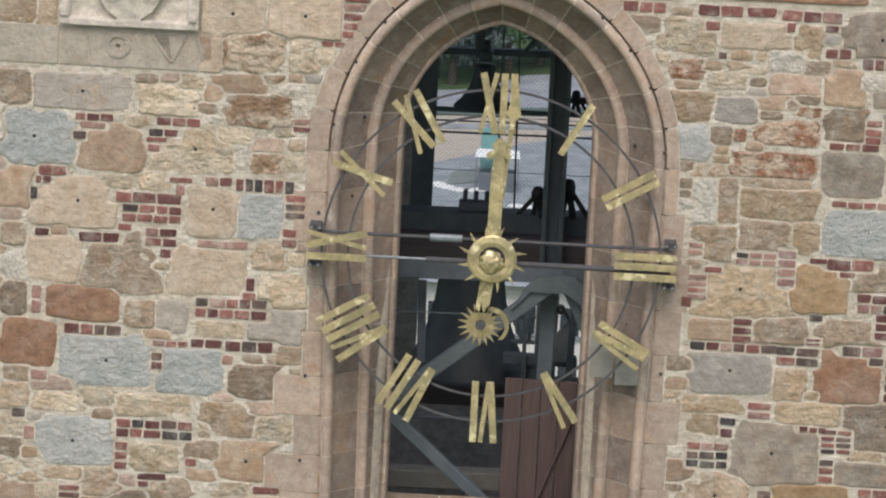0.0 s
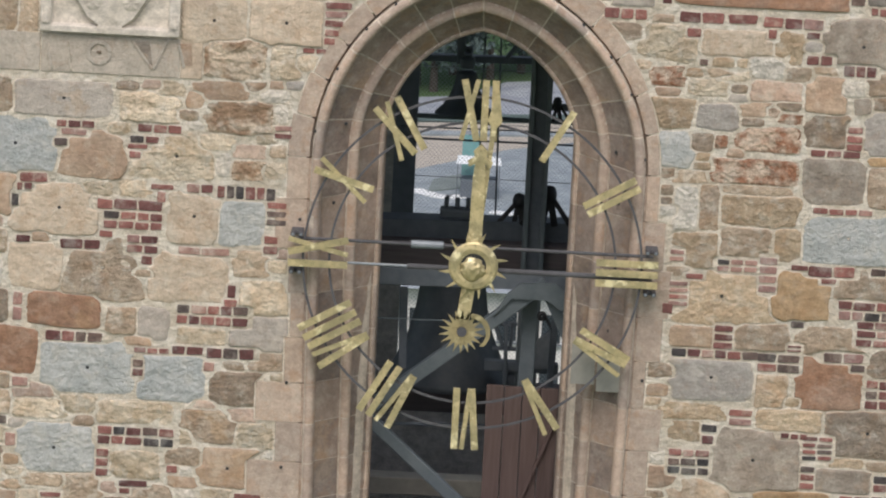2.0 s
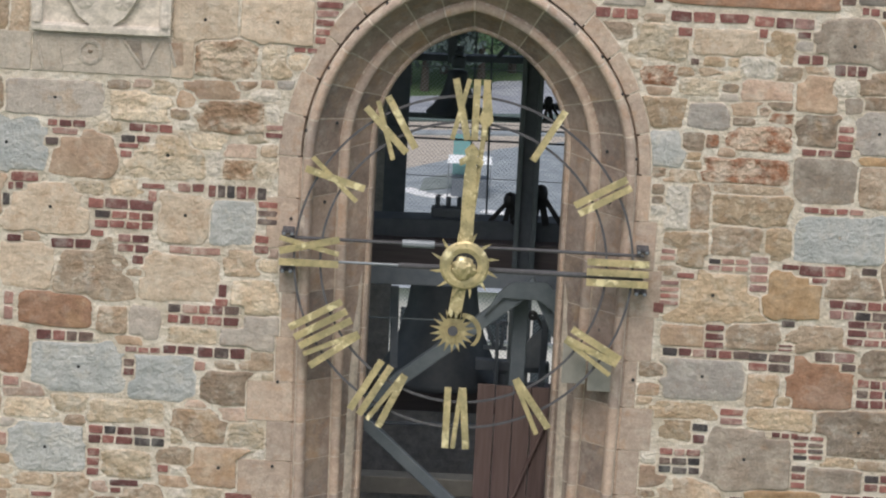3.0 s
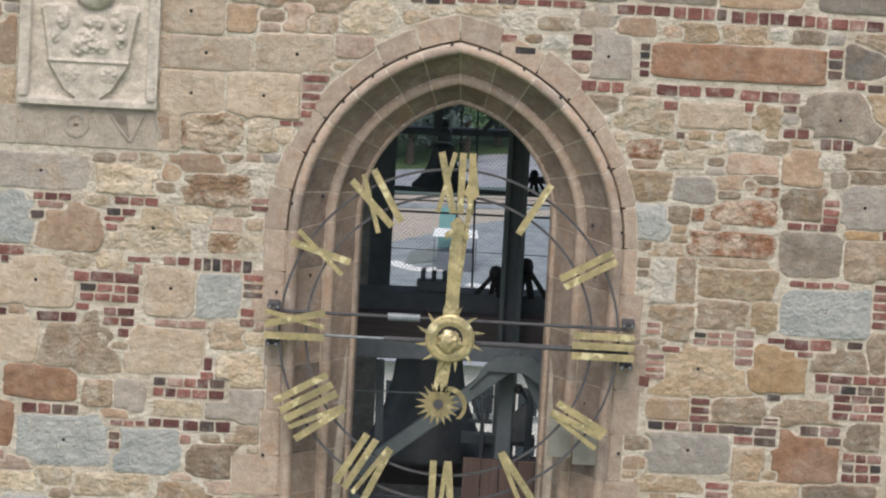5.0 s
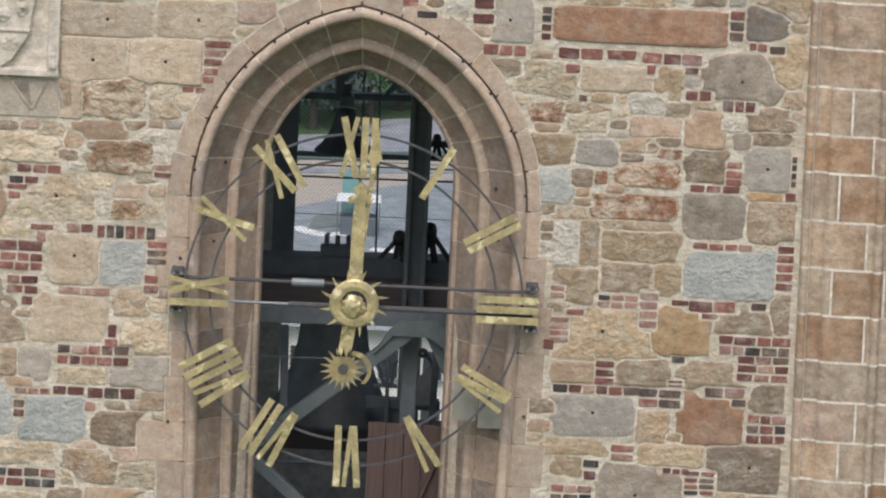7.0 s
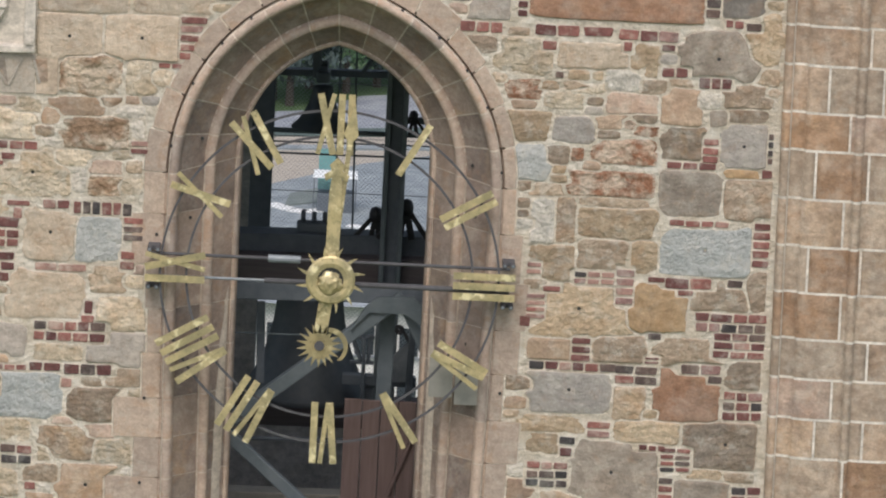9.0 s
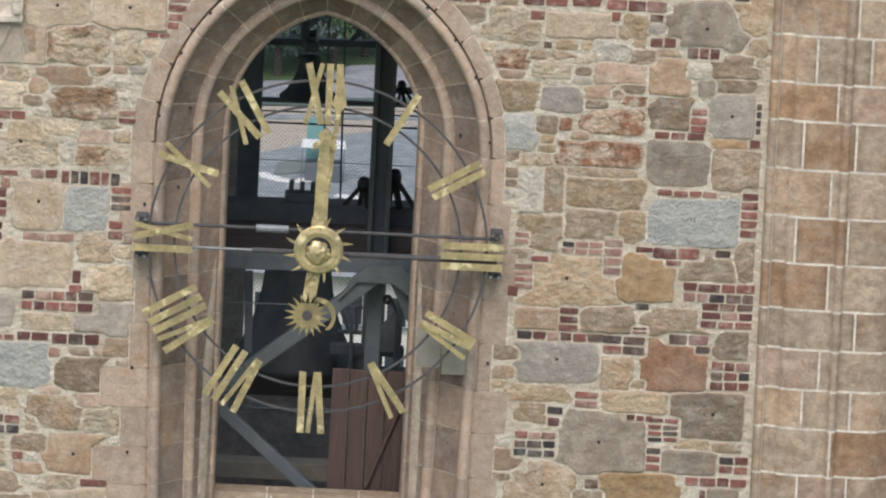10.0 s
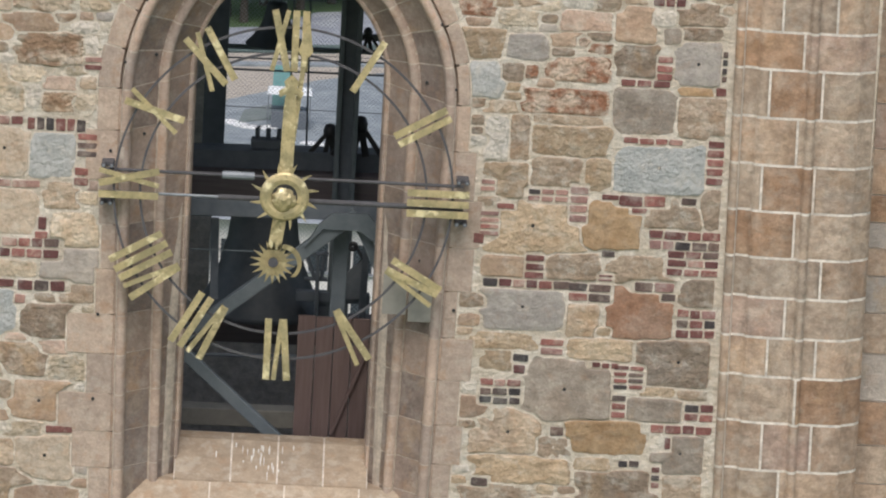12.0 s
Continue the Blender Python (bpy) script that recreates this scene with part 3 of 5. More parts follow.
def star(cx, cz, r0, r1, teeth, y0, y1, bend=0.0, slim=1.0, start=0.0):
    """A disc with pointed rays."""
    pts = []
    for k in range(teeth):
        for q, rr in ((-0.5, r0), (-0.30 * slim, r0), (-0.13 * slim + 0.2 * bend, r0 + (r1 - r0) * 0.45), (bend, r1), (0.13 * slim + 0.5 * bend, r0 + (r1 - r0) * 0.4), (0.30 * slim, r0)):
            a = 2 * math.pi * (k + q) / teeth + radians(start)
            pts.append((cx + rr * math.sin(a), cz + rr * math.cos(a)))
    return plate(bmesh.new(), pts, y0, y1)


# bars that carry the works, and the four wall brackets
part("upper_bar", rod(bmesh.new(), (-1.25, 0.05, 0.10), (1.22, 0.05, 0.10), 0.012), IRON, dial)
part("lower_bar", rod(bmesh.new(), (-0.45, 0.05, -0.055), (1.22, 0.05, -0.055), 0.019), IRON, dial)
part("lower_rod", rod(bmesh.new(), (-1.25, 0.05, -0.055), (-0.43, 0.05, -0.055), 0.010), SLEEVE, dial, "thin bright rod")
part("sleeve", rod(bmesh.new(), (-0.43, 0.05, 0.10), (-0.21, 0.05, 0.10), 0.028), SLEEVE, dial, "light grey sleeve on the bar")
for sx, sz in ((-1, 0.13), (-1, -0.13), (1, 0.13), (1, -0.16)):
    bracket = part("bracket", box(bmesh.new(), sx * 1.21 - 0.042, sx * 1.21 + 0.042, 0.08, 0.2, sz - 0.016, sz + 0.016, 0.006), IRON, dial, "dark iron wall bracket")
    for dx in (-0.028, 0.028):
        bolt = part("bolt", rod(bmesh.new(), (sx * 1.21 + dx, 0.02, sz), (sx * 1.21 + dx, 0.09, sz), 0.017, 10), IRON, bracket)
        part("nut", rod(bmesh.new(), (sx * 1.21 + dx, 0.008, sz), (sx * 1.21 + dx, 0.022, sz), 0.011, 6), SLEEVE, bracket, "bright bolt end")

hour_hand = part("hour_hand", plate(bmesh.new(), [(-0.092, -0.38), (-0.002, -0.38), (0.047, 0.05), (0.044, 0.60), (0.034, 0.70), (0.075, 0.68), (0.085, 0.72), (0.04, 0.75), (0.05, 0.79), (0.0, 0.84), (-0.05, 0.79), (-0.04, 0.75), (-0.085, 0.72), (-0.075, 0.68), (-0.034, 0.70), (-0.044, 0.60), (-0.047, 0.05)], -0.075, -0.06), GOLD, dial, "gilded hand with a cross-shaped tip")
hour_hand.rotation_euler = (0, radians(0.8), 0)
minute_hand = part("minute_hand", plate(bmesh.new(), [(-0.02, 0.0), (0.02, 0.0), (0.016, 0.95), (0.05, 1.0), (0.0, 1.22), (-0.05, 1.0), (-0.016, 0.95)], -0.05, -0.038), GOLD, dial, "slender gilded hand with a spear tip")
minute_hand.rotation_euler = (0, radians(5.4), 0)
hub_sun = part("hub_sun", star(0, 0, 0.160, 0.238, 12, -0.10, -0.085, 0.15, 0.45, -16), GOLD, dial, "gilded sun disc with twelve bent rays")


def turned(profile, y, n=36):
    bm = lathe(bmesh.new(), profile, (0, 0, 0), n)
    bmesh.ops.rotate(bm, cent=(0, 0, 0), matrix=Matrix.Rotation(radians(90), 3, "X"), verts=bm.verts[:])
    bmesh.ops.translate(bm, verts=bm.verts[:], vec=(0, y, 0))
    return bm


part("rim_ring", turned([(0.086, -0.012), (0.089, 0.010), (0.120, 0.015), (0.155, 0.011), (0.168, 0.0)], -0.10), GOLD, hub_sun)
# a black disc paints the shade inside the cup
part("hollow_shade_disc", turned([(0.0, 0.001), (0.088, 0.001)], -0.10), BLACK, hub_sun, "black disc, painted shade of the hollow behind the boss")
boss = bmesh.new()
bmesh.ops.create_icosphere(boss, subdivisions=4, radius=1.0)
for v in boss.verts:
    k = 1 + 0.22 * noise.noise(v.co * 2.6) + 0.15 * noise.noise(v.co * 6.0)
    v.co = Vector((-0.004 + v.co.x * 0.082 * k, -0.106 + v.co.y * 0.045 * k, -0.022 + v.co.z * 0.080 * k))
part("boss", smooth_all(boss), GOLD, hub_sun, "lumpy gilded boss")
sun_weight = part("sun_weight", star(-0.055, -0.465, 0.092, 0.156, 18, -0.075, -0.06, 0.0, 1.3), OLD_GOLD, dial, "small gilded toothed sun on the hand's tail")
for k in range(16):
    a = 2 * math.pi * k / 16
    part("bead", rod(bmesh.new(), (-0.055 + 0.048 * math.cos(a), -0.083, -0.465 + 0.048 * math.sin(a)), (-0.055 + 0.048 * math.cos(a), -0.074, -0.465 + 0.048 * math.sin(a)), 0.006, 6), OLD_GOLD, sun_weight)
part("eye", rod(bmesh.new(), (-0.055, -0.085, -0.465), (-0.055, -0.07, -0.465), 0.034, 20), IRON, sun_weight)
moon = []
for k in range(17):
    a = radians(-48 + 143 * k / 16)
    moon.append((0.016 + 0.124 * math.cos(a), -0.463 + 0.128 * math.sin(a)))
for k in range(17):
    a = radians(84 - 132 * k / 16)
    moon.append((-0.012 + 0.122 * math.cos(a), -0.474 + 0.112 * math.sin(a)))
part("moon_weight", plate(bmesh.new(), moon, -0.09, -0.078), OLD_GOLD, dial, "gilded crescent moon")

# ---- bells and their frame inside the chamber ----
def span(name, a, b, w, h, material, label, category="beam", group=""):
    """A straight member from a to b."""
    bm = beam(bmesh.new(), a, b, w, h, 0.008)
    return tagged(part(name, bm, material), label, category, group)


span("rear_post", (-0.579, 5.2, 18.704), (-0.579, 5.2, 24.0), 0.17, 0.2, DARK_STEEL, "broad dark post beside the rear opening", "post")
frame_post = thing("frame_post", (0.428, 2.6, 16.2), "tall dark steel channel post of the bell frame", "post")
px = 0.428
under(part("web", box(bmesh.new(), px - 0.05, px + 0.05, 2.58, 2.62, 16.2, 24.0), DARK_STEEL), frame_post)
for s in (-1, 1):
    under(part("flange", box(bmesh.new(), px + s * 0.062 - 0.018, px + s * 0.062 + 0.018, 2.48, 2.66, 16.2, 24.0, 0.006), STEEL), frame_post)
span("top_beam", (-0.836, 5.200, 20.462), (0.922, 5.200, 20.496), 0.052, 0.1, DARK_STEEL, "thin dark beam across the rear opening")
span("bell_beam", (-1.316, 3.000, 19.538), (1.363, 3.000, 19.601), 0.19, 0.25, DARK_STEEL, "dark steel beam carrying the great bell")
span("oak_beam", (-1.318, 2.800, 19.414), (1.385, 2.800, 19.452), 0.19, 0.15, DARK_WOOD, "dark oak beam of the bell frame")
span("cross_beam", (-1.249, 1.500, 19.511), (1.332, 1.500, 19.556), 0.125, 0.12, DARK_STEEL, "blue-grey steel beam behind the dial")
gusset = plate(bmesh.new(), [(q[0], q[2]) for q in ((0.160, 1.400, 19.285), (0.258, 1.400, 19.458), (0.342, 1.400, 19.532), (0.598, 1.400, 19.545), (0.713, 1.400, 19.428), (0.721, 1.400, 19.296), (0.541, 1.400, 19.418), (0.291, 1.400, 19.421))], 1.38, 1.42)
tagged(part("gusset_plate", gusset, STEEL), "blue-grey steel gusset plate where the braces meet", "plate")
span("hanging_strap", (-0.490, 1.800, 19.376), (-0.472, 1.800, 18.771), 0.06, 0.03, DARK_STEEL, "dark hanging steel strap", "strap")
tie = span("tie_rod", (0.120, 5.300, 20.791), (0.161, 5.300, 18.722), 0.016, 0.016, DARK_STEEL, "thin upright tie rod", "rod")
span("tie_rod", (-0.995, 1.600, 19.176), (-0.143, 1.600, 19.187), 0.008, 0.008, STEEL, "thin level wire rod", "rod")
span("brace", (0.526, 1.450, 19.538), (-0.668, 1.450, 18.572), 0.10, 0.08, STEEL, "slanting blue-grey steel brace", "brace", "frame braces")
span("brace", (0.52, 1.500, 19.50), (0.735, 1.500, 19.06), 0.075, 0.08, STEEL, "slanting blue-grey steel brace", "brace", "frame braces")
span("brace", (-0.750, 1.250, 18.580), (0.130, 1.250, 17.813), 0.086, 0.08, STEEL, "slanting blue-grey steel brace rising from the sill", "brace", "frame braces")
span("short_post", (0.425, 1.700, 19.430), (0.418, 1.700, 18.637), 0.11, 0.10, STEEL, "short steel post under the cross beam", "post")
span("short_post", (0.618, 2.200, 19.247), (0.605, 2.200, 18.527), 0.05, 0.06, DARK_STEEL, "slim dark steel post", "post")
span("short_post", (0.267, 2.400, 19.013), (0.277, 2.400, 18.461), 0.03, 0.05, DARK_STEEL, "slim dark steel post", "post")
span("low_beam", (-0.678, 3.600, 18.156), (0.864, 3.600, 18.163), 0.22, 0.2, DARK_WOOD, "dark low beam of the bell frame")
span("low_beam", (-0.895, 2.400, 18.202), (0.185, 2.400, 18.233), 0.025, 0.03, DARK_STEEL, "thin dark steel tie low in the frame")
span("low_beam", (-0.878, 2.600, 17.710), (0.211, 2.600, 17.720), 0.13, 0.2, LEAD, "dusty grey timber low in the chamber")

span("tie_rod", (-0.001, 5.300, 20.686), (0.004, 5.300, 19.640), 0.014, 0.014, DARK_STEEL, "thin upright tie rod", "rod")
span("platform_beam", (0.120, 2.500, 18.674), (0.660, 2.500, 18.671), 0.075, 0.10, DARK_STEEL, "dark steel beam under the striking gear")
for a, b in (((0.177, 2.45, 18.997), (0.249, 2.45, 18.823)), ((0.315, 2.45, 19.022), (0.302, 2.45, 18.809)), ((0.152, 2.45, 19.0), (0.345, 2.45, 18.998)), ((0.17, 2.45, 18.81), (0.345, 2.45, 18.81))):
    span("gear_strut", a, b, 0.028, 0.04, DARK_STEEL, "slim dark strut of the striking gear", "strut", "striking gear struts")
shield_plate = plate(bmesh.new(), [(0.466, 18.863), (0.592, 18.989), (0.625, 18.693), (0.476, 18.685)], 2.38, 2.42)
tagged(part("shield_plate", shield_plate, SLEEVE), "slanting grey sheet-steel plate beside the post", "plate")
# added stand-in box that keeps the space under the beam dark
filler_box = thing("filler_box", (0.38, 2.6, 18.36), "dark steel box added to darken the space below the platform beam", "machine")
part("body", box(bmesh.new(), -0.12, 0.10, -0.1, 0.12, 0, 0.25, 0.012), DARK_STEEL, filler_box)
part("lid", box(bmesh.new(), -0.13, 0.11, -0.11, 0.13, 0.25, 0.27, 0.006), STEEL, filler_box)

# added bars stand in for dark bands on the ground beyond the tower
span("ground_band_bar", (-0.62, 4.6, 19.937), (0.727, 4.6, 19.945), 0.016, 0.02, DARK_STEEL, "thin dark bar standing in for a band of the ground beyond", "rail", "rear rails")
span("ground_band_bar", (-0.625, 4.6, 20.025), (0.722, 4.6, 20.042), 0.012, 0.02, DARK_STEEL, "thin dark bar standing in for a band of the ground beyond", "rail", "rear rails")
BELL = [(0.0, 0.0), (0.12, 0.0), (0.21, -0.03), (0.222, -0.10), (0.228, -0.2), (0.255, -0.42), (0.305, -0.62), (0.38, -0.80), (0.455, -0.92), (0.465, -0.96), (0.44, -0.965), (0.36, -0.82), (0.25, -0.42), (0.2, -0.06), (0.0, -0.04)]


def bell(at, scale, label, yoke_w, squat=1.0, slim=0.0):
    ob = thing("bell", at, label, "bell", "bells in the chamber")
    s = scale
    part("body", smooth_all(lathe(bmesh.new(), [(r * s * (1 - slim * (1 + z / 0.965)), z * s * squat) for r, z in BELL], (0, 0, 0), 44)), BRONZE, ob)
    yoke = part("yoke", box(bmesh.new(), -yoke_w, yoke_w, -0.09, 0.09, 0.05 * s, 0.22 * s, 0.02), DARK_STEEL, ob)
    part("yoke_top", box(bmesh.new(), -yoke_w * 0.6, yoke_w * 0.6, -0.07, 0.07, 0.22 * s, 0.30 * s, 0.02), DARK_STEEL, ob)
    for k in (-1, 0, 1):
        part("bolt", rod(bmesh.new(), (k * yoke_w * 0.38, 0, 0.28 * s), (k * yoke_w * 0.38, 0, 0.37 * s), 0.018, 8), DARK_STEEL, yoke)
    clapper = bmesh.new()
    rod(clapper, (0, 0, -0.1 * s * squat), (0, 0, -0.95 * s * squat), 0.03 * s)
    bmesh.ops.create_icosphere(clapper, subdivisions=2, radius=0.07 * s, matrix=Matrix.Translation((0, 0, -0.93 * s * squat)))
    part("clapper", clapper, BLACK, ob)
    return ob


bell((-0.142, 3.0, 19.423), 1.04, "great dark bronze bell hanging from a bolted yoke", 0.21)
small = bell((-0.127, 4.4, 20.521), 0.50, "small dark bronze bell hanging high in the frame", 0.055, 0.70, 0.32)
span("bell_hanger", (-0.205, 4.400, 21.183), (-0.173, 4.400, 20.574), 0.07, 0.07, DARK_STEEL, "dark hanger of the small bell", "rod")
span("bell_hanger", (-0.499, 4.600, 20.116), (0.934, 4.600, 20.124), 0.035, 0.05, STEEL, "thin steel rail behind the small bell", "rod")


def lever(x, z, y, s):
    ob = thing("bell_lever", (x, y, z), "black iron striking lever with two splayed legs on the beam", "lever", "striking levers")
    part("head", smooth_all(lathe(bmesh.new(), [(0, 0.06 * s), (0.04 * s, 0.045 * s), (0.055 * s, 0), (0.05 * s, -0.06 * s), (0, -0.07 * s)], (0, 0, 0), 14)), BLACK, ob)
    for dx, w in ((-0.20, 0.035), (0.05, 0.05), (0.17, 0.035), (-0.04, 0.04)):
        leg = beam(bmesh.new(), (0, 0, 0), (dx * s, 0.02, -0.25 * s), w * s, 0.04, 0.004)
        part("leg", leg, BLACK, ob)


lever(0.312, 19.836, 2.9, 0.9)
span("brace", (0.172, 5.100, 20.507), (0.286, 5.100, 20.673), 0.035, 0.04, DARK_STEEL, "short slanting dark brace under the arch", "brace", "frame braces")
lever(0.569, 20.389, 4.0, 0.62)
span("hammer_rail", (0.422, 4.050, 20.337), (0.915, 4.050, 20.338), 0.05, 0.05, DARK_STEEL, "dark rail under the upper hammer", "rail")
lever(0.532, 19.920, 2.8, 1.0)
wheel = thing("pulley", (0.519, 2.3, 19.101), "small black pulley wheel with a round eye", "pulley")
bm = bmesh.new()
lathe(bm, [(0.008, -0.02), (0.034, -0.02), (0.038, 0), (0.034, 0.02), (0.008, 0.02), (0.008, -0.02)], (0, 0, 0), 24)
bmesh.ops.rotate(bm, cent=(0, 0, 0), matrix=Matrix.Rotation(radians(90), 3, "X"), verts=bm.verts[:])
part("rim", smooth_all(bm), BLACK, wheel)
part("arm", beam(bmesh.new(), (0.03, 0, -0.01), (0.12, 0, -0.16), 0.022, 0.03), BLACK, wheel)

# the boarded hatch low in the window
hatch = thing("boarded_hatch", (0.388, 1.15, 17.6), "red-brown boarded hatch standing inside the window", "hatch")
hx0, hx1, htop = 0.139, 0.656, 18.838
for k in range(4):
    a, b = hx0 + (hx1 - hx0) * k / 4 + 0.003, hx0 + (hx1 - hx0) * (k + 1) / 4 - 0.003
    under(part("board", box(bmesh.new(), a, b, 1.14, 1.17, 16.2, htop - 0.004 * (k % 2), 0.004), WOOD), hatch)
ledge = beam(bmesh.new(), (0.628, 1.120, 18.571), (0.411, 1.120, 17.986), 0.022, 0.03, 0.003)
under(part("ledge_batten", ledge, WOOD), hatch)

# wire netting in the rear opening
netting = thing("wire_netting", (0.15, REAR + 0.1, 17.3), "grey diagonal wire netting across the rear opening", "netting")
verts, faces = [], []


def wire(x0, z0, x1, z1, r=0.0012):
    dx, dz = x1 - x0, z1 - z0
    d = math.hypot(dx, dz)
    nx, nz = -dz / d * r, dx / d * r
    o = len(verts)
    y = REAR + 0.1
    for ex, ez in ((x0, z0), (x1, z1)):
        verts.extend([(ex + nx, y, ez + nz), (ex, y - r, ez), (ex - nx, y, ez - nz)])
    for k in range(3):
        faces.append((o + k, o + (k + 1) % 3, o + 3 + (k + 1) % 3, o + 3 + k))


nx0, nx1, nz0, nz1, pitch = -0.57, 0.95, 17.7, 21.2, 0.034
k = 1
while k * pitch < (nx1 - nx0) + (nz1 - nz0):
    c = k * pitch
    for flip in (0, 1):
        a = (max(0, c - (nz1 - nz0)), min(c, nz1 - nz0))
        b = (min(c, nx1 - nx0), max(0, c - (nx1 - nx0)))
        if flip:
            wire(nx1 - a[0], nz0 + a[1], nx1 - b[0], nz0 + b[1])
        else:
            wire(nx0 + a[0], nz0 + a[1], nx0 + b[0], nz0 + b[1])
    k += 1
me = bpy.data.meshes.new("wire_mesh")
me.from_pydata(verts, [], faces)
me.materials.append(NET)
under(tagged(new("wire_mesh", me), kind="stuff"), netting)
for k in range(9):
    z = nz0 + (nz1 - nz0) * k / 8
    under(part("stay_wire", rod(bmesh.new(), (nx0, REAR + 0.1, z), (nx1, REAR + 0.1, z), 0.003, 6), NET), netting)

# ---- carved panel and frieze in the wall ----
PX0, PX1, PZ0, PZ1 = -3.020, -2.075, 21.42, 21.42 + 1.26
panel = thing("heraldic_relief", ((PX0 + PX1) / 2, 0, PZ0), "white limestone panel carved with a shield between two slender shafts", "relief panel")


def shield_half(v):
    """Half the shield's width at height v."""
    for (va, ha), (vb, hb) in zip(EDGE, EDGE[1:]):
        if va <= v <= vb:
            return ha + (hb - ha) * (v - va) / (vb - va)
    return -0.1


EDGE = [(0.012, 0.0), (0.03, 0.06), (0.104, 0.165), (0.28, 0.275), (0.50, 0.305), (0.66, 0.336), (0.685, 0.30)]
# across, up, half width, half height, depth
LUMPS = [(0.0, 0.45, 0.10, 0.09, 0.06), (0.03, 0.575, 0.075, 0.05, 0.06), (-0.08, 0.40, 0.05, 0.06, 0.05), (0.09, 0.41, 0.05, 0.05, 0.04), (-0.18, 0.60, 0.05, 0.08, 0.05), (-0.225, 0.48, 0.035, 0.06, 0.04),
         (0.195, 0.59, 0.06, 0.08, 0.05), (0.215, 0.47, 0.045, 0.07, 0.05), (-0.117, 0.223, 0.062, 0.062, 0.025), (0.142, 0.223, 0.062, 0.062, 0.025)]


def carving(u, v):
    half = shield_half(v)
    d = half - abs(u)
    h = 0.0
    if d > 0:
        h = 0.045 * min(1, d / 0.010) + 0.012 * (1 - min(1, d / 0.022)) + 0.03 * abs(u) * max(0, v - 0.3)
        if abs(v - 0.305) < 0.008:
            h += 0.014
    for k, (a, b, ru, rv, deep) in enumerate(LUMPS):
        q = ((u - a) / ru) ** 2 + ((v - b) / rv) ** 2
        if q < 1:
            bumpy = 0.75 + 0.7 * noise.noise((u * 22, v * 22, k)) + 0.5 * noise.noise((u * 48, v * 48, k + 9))
            if k >= 8:
                bumpy = 0.8 + 0.3 * math.cos(6 * math.atan2(v - b, u - a))
            h += 0.6 * deep * math.sqrt(1 - q) * max(0.1, bumpy)
    q = (u - 0.03) ** 2 / 0.14 ** 2 + max(0, 0.80 - v) ** 2 / 0.135 ** 2
    if q < 1 and v < 0.98:
        h = max(h, 0.05 + 0.075 * math.sqrt(1 - q) * (1 + 0.25 * noise.noise((u * 18, v * 18, 40))))
    arch = 0.725 + 0.35 * math.sqrt(max(0, 1 - (abs(u) / 0.40) ** 1.6)) if abs(u) < 0.40 else 0.0
    if v > arch and abs(u) > 0.04:
        h = max(h, 0.055)
    if 0.473 - abs(u) < 0.02 or v < 0.03 + 0.02 * max(0, math.cos(u * 2)):
        h = max(h, 0.05)
    return h


bm = bmesh.new()
nu, nv = 120, 150
grid = []
for j in range(nv + 1):
    row = []
    for i in range(nu + 1):
        u, v = (i / nu - 0.5) * (PX1 - PX0), j / nv * (PZ1 - PZ0)
        row.append(bm.verts.new((u, -0.006 - carving(u, v), v)))
    grid.append(row)
for j in range(nv):
    for i in range(nu):
        bm.faces.new((grid[j][i], grid[j][i + 1], grid[j + 1][i + 1], grid[j + 1][i])).smooth = True
part("shield_slab", bm, RELIEF, panel)
for s in (-1, 1):
    shaft = bmesh.new()
    lathe(shaft, [(0.035, 0.0), (0.035, 0.04), (0.022, 0.06), (0.03, 0.085), (0.016, 0.11), (0.016, 0.66), (0.026, 0.69), (0.018, 0.71), (0.034, 0.76), (0.036, 0.80), (0.012, 0.83), (0.012, 1.2)], (s * 0.435, -0.045, 0.06), 14)
    part("shaft", smooth_all(shaft), RELIEF, panel, "slender carved shaft")

frieze = thing("carved_frieze", (-2.652, 0, 21.281), "weathered grey-tan stone band with worn carved strokes", "stone band")
for x0, x1, mat in ((-4.574, -3.020, FRIEZE_STONE), (-3.009, -2.068, FRIEZE_STONE), (-2.060, -1.914, ASHLAR)):
    z0, z1 = 21.133, 21.398
    under(part("band_stone", box(bmesh.new(), x0, x1, -0.008, 0.04, z0, z1, 0.004), mat), frieze)
for (a, b), (c, d) in (((-2.979, 21.338), (-2.933, 21.148)),
                 ((-2.837, 21.346), (-2.805, 21.149)),
                 ((-2.4, 21.38), (-2.253, 21.184)),
                 ((-2.155, 21.387), (-2.242, 21.184)),
                 ((-2.079, 21.368), (-2.036, 21.207))):
    under(part("carved_stroke", beam(bmesh.new(), (a, -0.009, b), (c, -0.009, d), 0.020, 0.018, 0.005), FRIEZE_STONE), frieze)
# raised plates: the dark of the recessed wedges is put into their stone
for wedge, mat in (([(-2.383, 21.369), (-2.277, 21.375), (-2.251, 21.207)], STONE["moss"]), ([(-2.093, 21.368), (-1.99, 21.373), (-1.978, 21.221), (-2.042, 21.218)], STONE["brown"])):
    under(part("inlaid_wedge", plate(bmesh.new(), wedge, -0.0125, 0.0), mat, None, "darker plate standing in for a recess of the carving"), frieze)
ringbm = hoop(0.072, 0.024, -0.008)
knot = under(part("carved_ring", ringbm, FRIEZE_STONE), frieze)
knot.matrix_basis = Matrix.Translation((-2.617, -0.006, 21.283))
dot = under(part("carved_dot", smooth_all(lathe(bmesh.new(), [(0.012, 0.0), (0.02, 0.01), (0.012, 0.02)], (0, 0, -0.01), 10)), STONE["dark"]), frieze)
